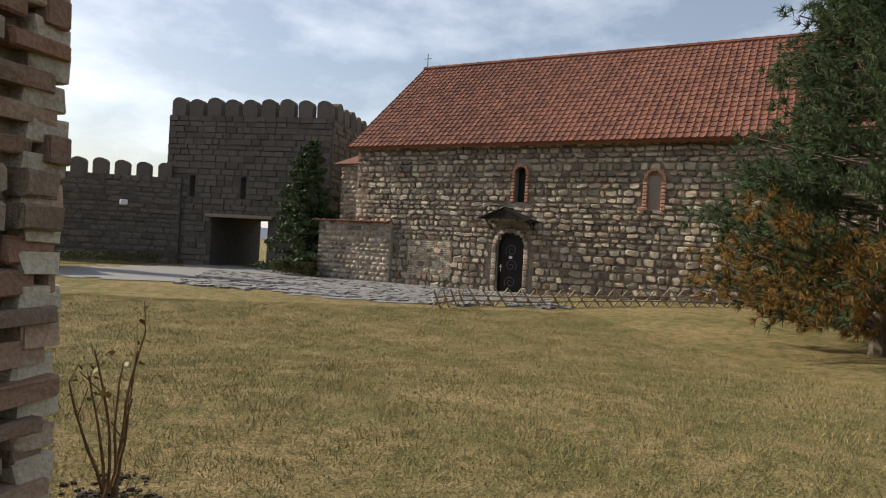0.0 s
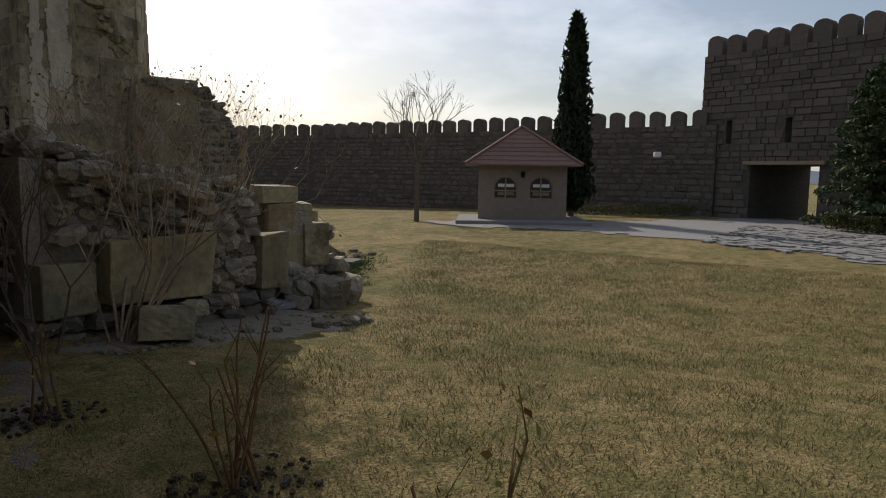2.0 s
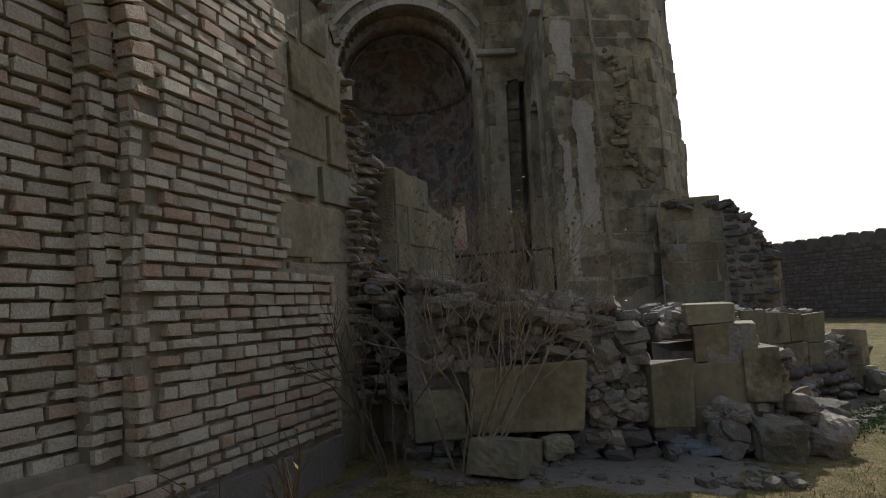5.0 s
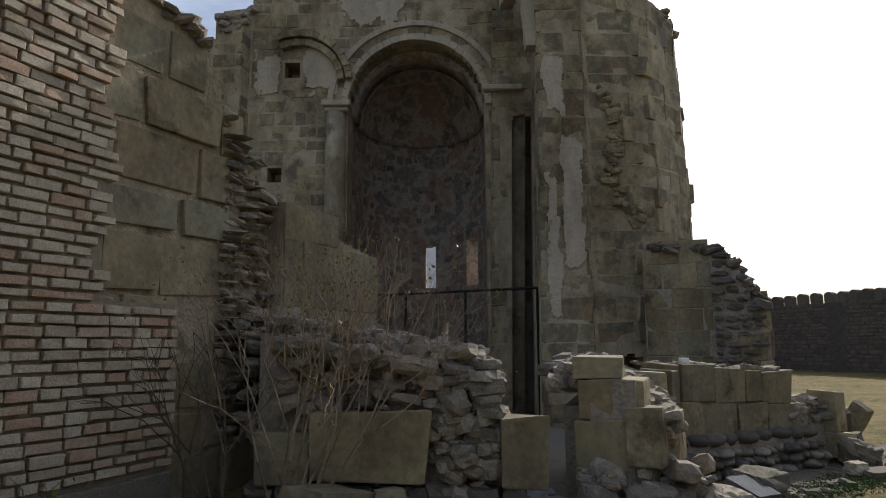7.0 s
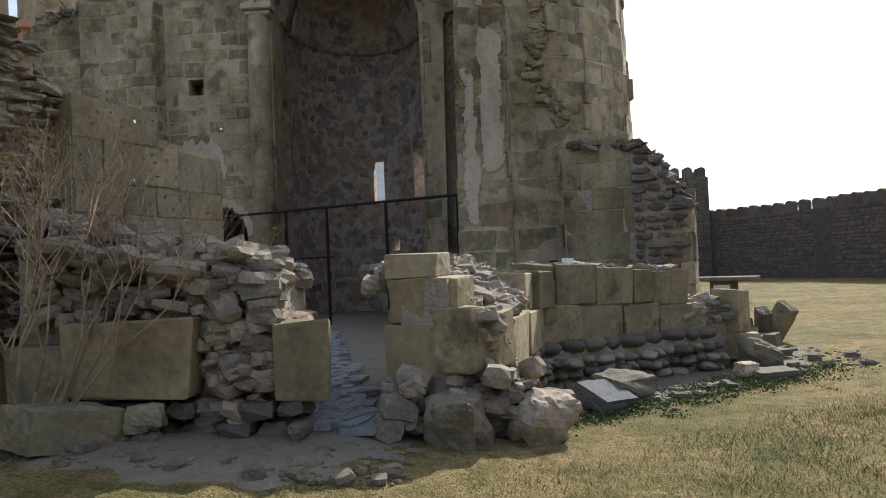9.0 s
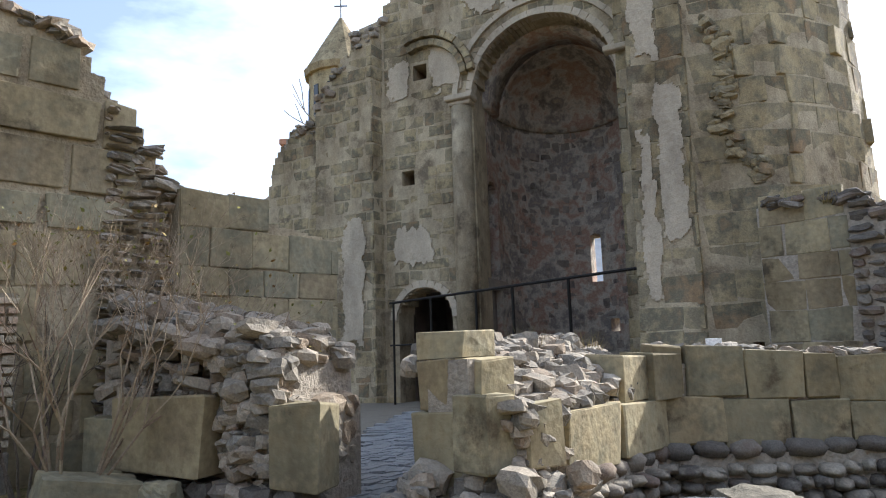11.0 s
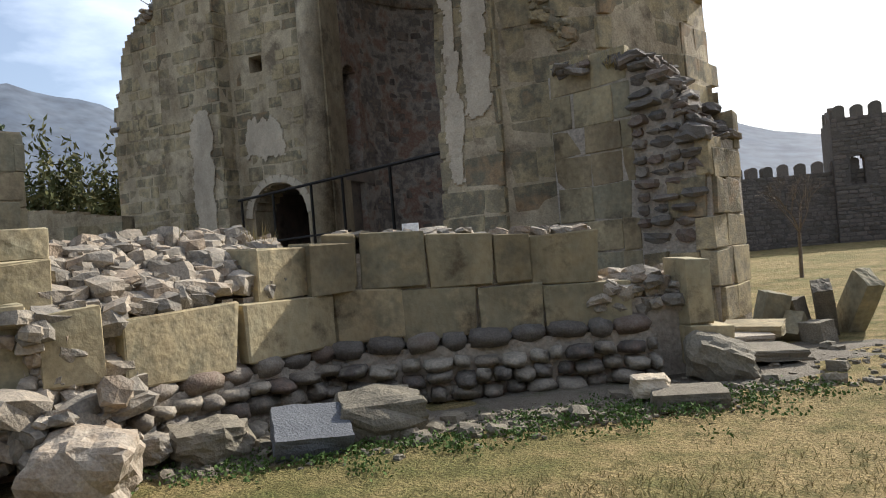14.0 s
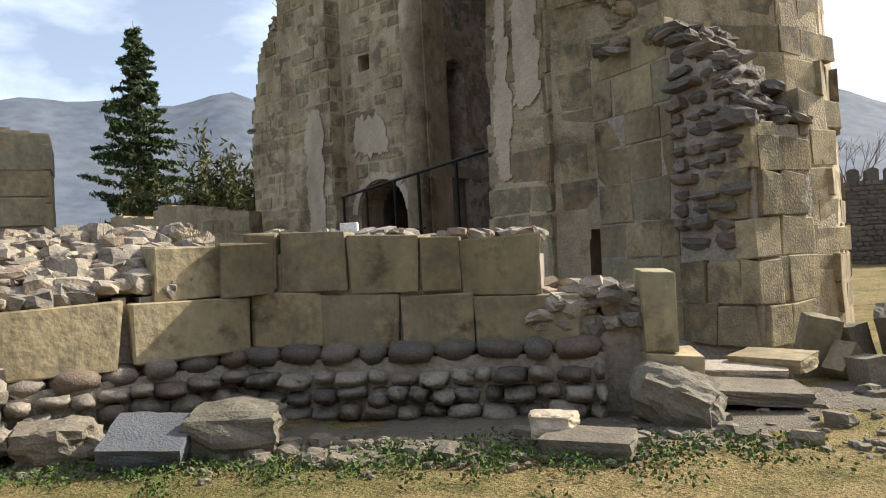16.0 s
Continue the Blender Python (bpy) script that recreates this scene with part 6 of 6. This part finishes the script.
    # tufts of dry grass on the rubble
    for k, (x, y, z) in enumerate(((2.9, 8.9, 1.32), (3.35, 9.5, 1.3), (5.6, 14.0, 3.5), (6.1, 13.8, 3.48))):
        t = thing("grass_tuft", (x, y, z))
        tagged(t, "tuft of dry straw grass growing on the rubble", "grass", "tufts on the rubble")
        rng = random.Random(k)
        vs, fs = [], []
        for j in range(46):
            w = rng.uniform(0, 6.28)
            q = Vector((x + rng.uniform(-0.1, 0.1), y + rng.uniform(-0.1, 0.1), z - 0.05))
            tip = q + Vector((math.cos(w) * 0.13, math.sin(w) * 0.13, rng.uniform(0.15, 0.38)))
            i = len(vs)
            vs += [tuple(q - Vector((0.004, 0.003, 0))), tuple(q + Vector((0.004, 0.003, 0))), tuple(tip)]
            fs.append((i, i + 1, i + 2))
        tagged(raw("blades", vs, fs, GRASSBLADE, t), kind="stuff")


# ---- loose stones and small fittings ----
def rock(x, y, z, s, turn, mat, label, tilt=(0, 0), kind="lump", name="boulder", group="", category="stone", seed=0):
    rng = random.Random(seed + int(x * 100))
    bm = bmesh.new()
    bmesh.ops.create_cube(bm, size=1)
    bmesh.ops.subdivide_edges(bm, edges=bm.edges[:], cuts=7, use_grid_fill=True)
    for v in bm.verts:
        if kind == "lump":
            v.co = v.co.lerp(v.co.normalized() * 0.6, 0.45)
            v.co += v.co * (0.30 * noise.noise(v.co * 1.7 + Vector((x * 3, y, seed))) + 0.14 * noise.noise(v.co * 4.5 + Vector((x, y * 3, seed))) + 0.06 * noise.noise(v.co * 11 + Vector((x, y, seed))))
        else:
            v.co = v.co.lerp(v.co.normalized() * 0.7, 0.07)
            v.co += v.co * (0.06 * noise.noise(v.co * 2.5 + Vector((x, y, seed))) + 0.03 * noise.noise(v.co * 9 + Vector((y, x, seed))))
    ob = part(name, bm, mat)
    ob.matrix_world = pose(x, y, z, tilt[0], tilt[1], turn) @ Matrix.Diagonal((*s, 1))
    return tagged(ob, label, category, group)


def build_stones():
    rock(0.12, 6.2, 0.33, (0.46, 0.72, 0.3), -28, SAND, "fallen squared sandstone slab leaning by the shrub", (-10, 4), "slab", "stone_slab")
    rock(0.62, 6.48, 0.32, (0.26, 0.22, 0.2), 10, SAND, "small rounded tan stone beside the slab")
    rock(3.04, 6.88, 0.08, (0.46, 0.38, 0.46), -20, GREY_RUBBLE, "pitted grey boulder at the foot of the pier", (8, -4))
    rock(3.76, 7.22, 0.04, (0.52, 0.42, 0.46), 35, RUBBLE, "tan boulder with split face on the grass", (10, 12))
    rock(4.55, 8.38, -0.02, (0.52, 0.42, 0.16), 42, SLATE, "tilted grey stone slab with worn carved letters", (22, 4), "slab", "carved_slab")
    rock(4.85, 8.85, 0.0, (0.64, 0.44, 0.28), 38, GREY_RUBBLE, "big grey flat-topped stone by the low wall", (8, 0))
    rock(3.95, 8.05, -0.02, (0.5, 0.36, 0.26), 50, GREY_RUBBLE, "grey wedge-shaped stone by the low wall", (6, 0))
    rock(3.75, 7.72, 0.02, (0.24, 0.2, 0.18), 20, RUBBLE, "small pale stone by the low wall")
    rock(6.67, 9.98, -0.05, (0.28, 0.2, 0.16), 20, OLD_PLASTER, "white rounded stone at the grass edge")
    rock(6.95, 9.92, -0.12, (0.55, 0.32, 0.12), 15, GREY_RUBBLE, "flat grey slab sunk in the earth", (3, 0), "slab", "stone_slab")
    rock(7.2, 10.85, -0.02, (0.56, 0.42, 0.38), 10, GREY_RUBBLE, "cracked grey-tan boulder by the wall end", (14, 20))
    rock(7.5, 11.55, -0.06, (0.75, 0.5, 0.1), 25, GREY_RUBBLE, "flat grey slab lying on the earth", (2, 3), "slab", "stone_slab")
    rock(7.3, 12.05, 0.0, (0.7, 0.45, 0.1), 15, RUBBLE, "flat tan slab before the spur wall", (2, 0), "slab", "stone_slab")
    rock(7.5, 12.3, 0.06, (0.6, 0.4, 0.12), -10, SAND, "flat pale slab before the spur wall", (4, 0), "slab", "stone_slab")
    for k, (x, y, sx, sz, ti) in enumerate(((7.70, 13.0, 0.3, 0.62, 14), (8.00, 13.25, 0.22, 0.5, -10), (7.95, 12.95, 0.3, 0.3, 40), (8.30, 13.3, 0.28, 0.7, -24), (8.65, 13.5, 0.34, 0.8, -32), (8.15, 12.7, 0.3, 0.26, 5))):
        rock(x, y, sz * 0.36 - 0.16, (sx, 0.2, sz), 30 + 20 * k, GREY_RUBBLE if k % 2 else SAND, "upended stone slab leaning in a pile", (6 * (-1) ** k, ti), "slab", "stone_slab", "leaning slabs by the spur", seed=k)
    # loose debris
    spots = []
    rng = random.Random(77)
    for k in range(1500):
        t = rng.random()
        if k < 900:
            x, y = 3.2 + 4.4 * t + rng.gauss(0, 0.22), 7.35 + 2.9 * t + rng.gauss(0, 0.2) + 0.25
        elif k < 1200:
            x, y = rng.uniform(-0.6, 2.7), rng.uniform(5.7, 6.6)
        else:
            x, y = rng.uniform(6.8, 8.8), rng.uniform(10.4, 12.4)
        s = rng.uniform(0.012, 0.055) if k % 17 else rng.uniform(0.06, 0.15)
        spots.append(pose(x, y, ground_z(x, y) + s * 0.2, rng.uniform(-15, 15), rng.uniform(-15, 15), rng.uniform(0, 360)) @ Matrix.Diagonal((s * 1.3, s, s * 0.8, 1)))
    deb = thing("scattered_stones", (5, 8.5, 0))
    tagged(deb, "loose stones scattered along the foot of the low walls", "stones")
    deb.matrix_world = Matrix.Identity(4)
    lay(deb, spots, "lump", GREY_RUBBLE, "stone", 300)


def build_rail():
    a, b = Vector((-4.2, 18.6, 2.86)), Vector((3.04, 15.44, 2.89))
    t = thing("handrail", (0, 17, 0))
    tagged(t, "thin black iron handrail across the ruin", "railing")
    bm = bmesh.new()
    tube(bm, a, b, 0.035, 0.035, 6)
    part("top_rail", bm, IRON, t)
    bm = bmesh.new()
    tube(bm, a - Vector((0, 0, 1.15)), a.lerp(b, 0.6) - Vector((0, 0, 1.15)), 0.025, 0.025, 6)
    part("lower_rail", bm, IRON, t)
    for k in (0.02, 0.22, 0.43, 0.58, 0.78, 1.0):
        p = a.lerp(b, k)
        bm = bmesh.new()
        tube(bm, p, (p.x, p.y, ground_z(p.x, p.y)), 0.035, 0.035, 6)
        part("post", bm, IRON, t)
    bm = bmesh.new()
    box(bm, (4.52, 10.33, 1.39), (0.16, 0.05, 0.1), 27, 0.004)
    tagged(part("white_notice", bm, WHITE), "small white card propped on top of the low wall", "sign")


def build_fence():
    pts = [(11.9, -2.4), (12.9, -3.3), (13.2, -5.5), (13.4, -8.0), (13.0, -10.5), (12.2, -13.0), (11.5, -15.5)]
    t = thing("wattle_fence", (*pts[0], 0))
    tagged(t, "low fence of crossed bare sticks before the church", "fence")
    rng = random.Random(9)
    f, ln = bent(pts)
    u = 0.0
    while u < ln - 0.1:
        q, al, n = f(u, 0)
        g = ground_z(q.x, q.y)
        for s in (-1, 1):
            bm = bmesh.new()
            a = q + al * s * 0.22 + n * 0.02 * s
            b = q - al * s * 0.2 + n * 0.02 * s
            tube(bm, (a.x, a.y, g - 0.05), (b.x, b.y, g + rng.uniform(0.46, 0.56)), 0.03, 0.022, 5)
            part("stick", bm, WOOD, t)
        u += 0.42
    for z in (0.16, 0.3):
        for a, b in zip(pts, pts[1:]):
            bm = bmesh.new()
            tube(bm, (*a, ground_z(*a) + z), (*b, ground_z(*b) + z), 0.025, 0.025, 5)
            part("stringer", bm, WOOD, t)


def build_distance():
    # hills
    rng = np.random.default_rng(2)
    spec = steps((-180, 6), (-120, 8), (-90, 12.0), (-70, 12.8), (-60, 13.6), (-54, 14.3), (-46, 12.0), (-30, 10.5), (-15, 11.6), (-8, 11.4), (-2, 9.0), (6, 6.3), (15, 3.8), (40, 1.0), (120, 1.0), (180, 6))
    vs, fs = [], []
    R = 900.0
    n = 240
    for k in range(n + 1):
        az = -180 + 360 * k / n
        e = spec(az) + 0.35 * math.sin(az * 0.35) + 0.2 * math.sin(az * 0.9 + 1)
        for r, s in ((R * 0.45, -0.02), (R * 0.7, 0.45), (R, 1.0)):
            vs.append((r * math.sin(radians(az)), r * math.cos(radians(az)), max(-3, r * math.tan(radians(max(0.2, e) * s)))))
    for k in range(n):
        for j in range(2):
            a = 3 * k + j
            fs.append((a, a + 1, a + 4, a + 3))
    structure(raw("backdrop_hills", vs, fs, HILL, smooth=True), "wooded hills on the horizon, tinted blue-grey for haze", "hills")
    # conical dome of the other church
    c = Vector((-20.1, 40.2))
    t = thing("domed_church", (c.x, c.y, 0))
    tagged(t, "brick church drum under a pointed conical stone roof", "church")
    bm = bmesh.new()
    tube(bm, (c.x, c.y, 12), (c.x, c.y, 20.9), 2.25, 2.25, 16)
    drum = part("drum", bm, SAND, t)
    bm = bmesh.new()
    tube(bm, (c.x, c.y, 20.75), (c.x, c.y, 21.2), 2.5, 2.6, 16)
    part("cornice", bm, SAND, t)
    bm = bmesh.new()
    tube(bm, (c.x, c.y, 21.18), (c.x, c.y, 25.4), 2.55, 0.12, 16)
    part("cone_roof", bm, SAND, t)
    bm = bmesh.new()
    tube(bm, (c.x, c.y, 25.3), (c.x, c.y, 26.9), 0.05, 0.05, 5)
    tube(bm, (c.x - 0.42, c.y - 0.2, 26.35), (c.x + 0.42, c.y + 0.2, 26.35), 0.05, 0.05, 5)
    part("cross", bm, IRON, t)
    for k in range(12):
        w = 6.283 * k / 12 + 0.26
        bm = bmesh.new()
        box(bm, (c.x + 2.22 * math.cos(w), c.y + 2.22 * math.sin(w), 18.7), (0.1, 0.42, 2.2), math.degrees(w))
        part("drum_window", bm, GLASS, drum)
    bm = bmesh.new()
    box(bm, (c.x + 0.8, c.y + 1.6, 7.5), (8.6, 8.6, 15.4), 20)
    part("nave_walls", bm, TERRACOTTA, t)
    bm = bmesh.new()
    box(bm, (c.x + 0.8, c.y + 1.6, 15.4), (9.2, 9.2, 0.4), 20, 0.05)
    part("nave_cornice", bm, TERRACOTTA, t)
    # low broken walls beyond the ruin
    f = flat((-14.5, 17.5), (0.97, 0.24))
    w = columns("wall_far_low", f, 0, 6.0, -0.3, steps((0, 3.2), (2, 3.0), (2.2, 3.4), (4, 3.2), (6, 2.9)), 0.6, LIME, step=0.2, rag=0.05)
    structure(w, "low broken stone wall behind the courtyard")
    lay(w, courses(f, 0, 6.0, 0, lambda u: 2.9, (0.4, 0.55), (0.45, 0.9), 0.2, gap=0.03, rough=0.02, seed=120), "block", SAND, "stone_block", 100)
    # floodlight and fittings on the fortress wall
    fl = thing("wall_floodlight", (27.3, 9.7, 2.75))
    tagged(fl, "small white floodlight fixed on the fortress wall", "lamp")
    bm = bmesh.new()
    box(bm, (27.25, 9.62, 2.75), (0.32, 0.16, 0.24), 126, 0.03)
    part("lamp_head", bm, WHITE, fl)
    bm = bmesh.new()
    tube(bm, (27.25, 9.62, 2.62), (27.45, 9.78, 2.55), 0.02, 0.02, 5)
    part("arm", bm, IRON, fl)
    # pedestal on the lawn by the far tower
    pd = thing("stone_pedestal", (13.0, 27.6, 0))
    tagged(pd, "low dark stone pedestal with a white plate", "pedestal")
    g = ground_z(13, 27.6)
    bm = bmesh.new()
    box(bm, (13.0, 27.6, g + 0.1), (1.5, 1.0, 0.24), -36, 0.03)
    box(bm, (13.0, 27.6, g + 0.5), (0.9, 0.6, 0.7), -36, 0.03)
    box(bm, (13.0, 27.6, g + 0.9), (2.4, 1.1, 0.16), -36, 0.03)
    part("base", bm, DARK_STONE, pd)
    bm = bmesh.new()
    box(bm, (12.82, 27.36, g + 0.48), (0.6, 0.02, 0.4), -36, 0.005)
    part("plate", bm, WHITE, pd)
    # iron gate leaf in the gateway
    gt = thing("iron_gate", (28.9, 3.85, 0))
    tagged(gt, "open iron bar gate inside the gateway", "gate")
    o, uu = Vector((28.3, 3.15, 0)), Vector((0.9, -0.2, 0)).normalized()
    for k in range(9):
        bm = bmesh.new()
        q = o + uu * (0.16 * k)
        tube(bm, (q.x, q.y, -0.05), (q.x, q.y, 2.0 + 0.12 * math.sin(k * 0.4)), 0.02, 0.012, 5)
        part("bar", bm, IRON, gt)
    for z in (0.25, 1.1, 1.85):
        bm = bmesh.new()
        q = o + uu * 1.28
        tube(bm, (o.x, o.y, z), (q.x, q.y, z), 0.02, 0.02, 5)
        part("cross_bar", bm, IRON, gt)


def build_grass():
    """Short blades over the lawn that the walk passes, thinning with distance."""
    rng = np.random.default_rng(8)
    n = 400000
    x = rng.uniform(-5.0, 12.0, n)
    y = rng.uniform(-6.5, 11.5, n)
    edge = 4.9 + np.clip(x - 1.0, 0, 3) * 0.55 + np.clip(x - 4.0, 0, 9) * 0.62
    ok = (y < edge + rng.normal(0, 0.25, n)) & ((x + 3.2 > (y - 1.5) * 0.43) | (y < 0.9))
    clump = np.array([noise.noise((a * 1.6, b * 1.6, 2)) for a, b in zip(x, y)])
    ok &= rng.random(n) < 0.75 + 0.5 * clump
    x, y, clump = x[ok], y[ok], clump[ok]
    n = len(x)
    z = np.array([ground_z(a, b) + 0.035 * noise.noise((a * 0.7, b * 0.7, 3)) for a, b in zip(x, y)])
    w = rng.random(n) * 6.283
    h = rng.uniform(0.016, 0.05, n) * (1 + 0.6 * clump)
    lean = rng.uniform(0.2, 1.3, n) * h
    tw = rng.random(n) * 6.283
    wd = 0.0035
    a = np.stack([x - wd * np.cos(tw), y - wd * np.sin(tw), z - 0.004], 1)
    b = np.stack([x + wd * np.cos(tw), y + wd * np.sin(tw), z - 0.004], 1)
    c = np.stack([x + lean * np.cos(w), y + lean * np.sin(w), z + h], 1)
    v = np.stack([a, b, c], 1).reshape(-1, 3)
    me = bpy.data.meshes.new("grass")
    me.from_pydata(v.tolist(), [], [(3 * k, 3 * k + 1, 3 * k + 2) for k in range(n)])
    me.materials.append(GRASSBLADE)
    tagged(new("grass", me), "short dry grass blades of the winter lawn", "grass", kind="stuff")
    # weeds at the foot of the low wall
    pts = []
    r = random.Random(3)
    for k in range(210):
        t = r.random()
        cx, cy = 3.7 + 4.2 * t + r.gauss(0, 0.2), 7.5 + 2.9 * t + r.gauss(0, 0.18)
        for _ in range(26):
            px, py = cx + r.gauss(0, 0.07), cy + r.gauss(0, 0.07)
            pts.append((px, py, ground_z(px, py) + r.uniform(0.01, 0.06)))
    ob = leaves("weeds", pts, 0.018, WEED, None, 5, 1.0, 0.4)
    tagged(ob, "small green weeds at the foot of the low wall", "weeds", kind="stuff")


build_ground_cover()
build_church()
build_kiosk()
build_rail()
build_stones()
build_fence()
build_distance()
build_plants()
build_grass()
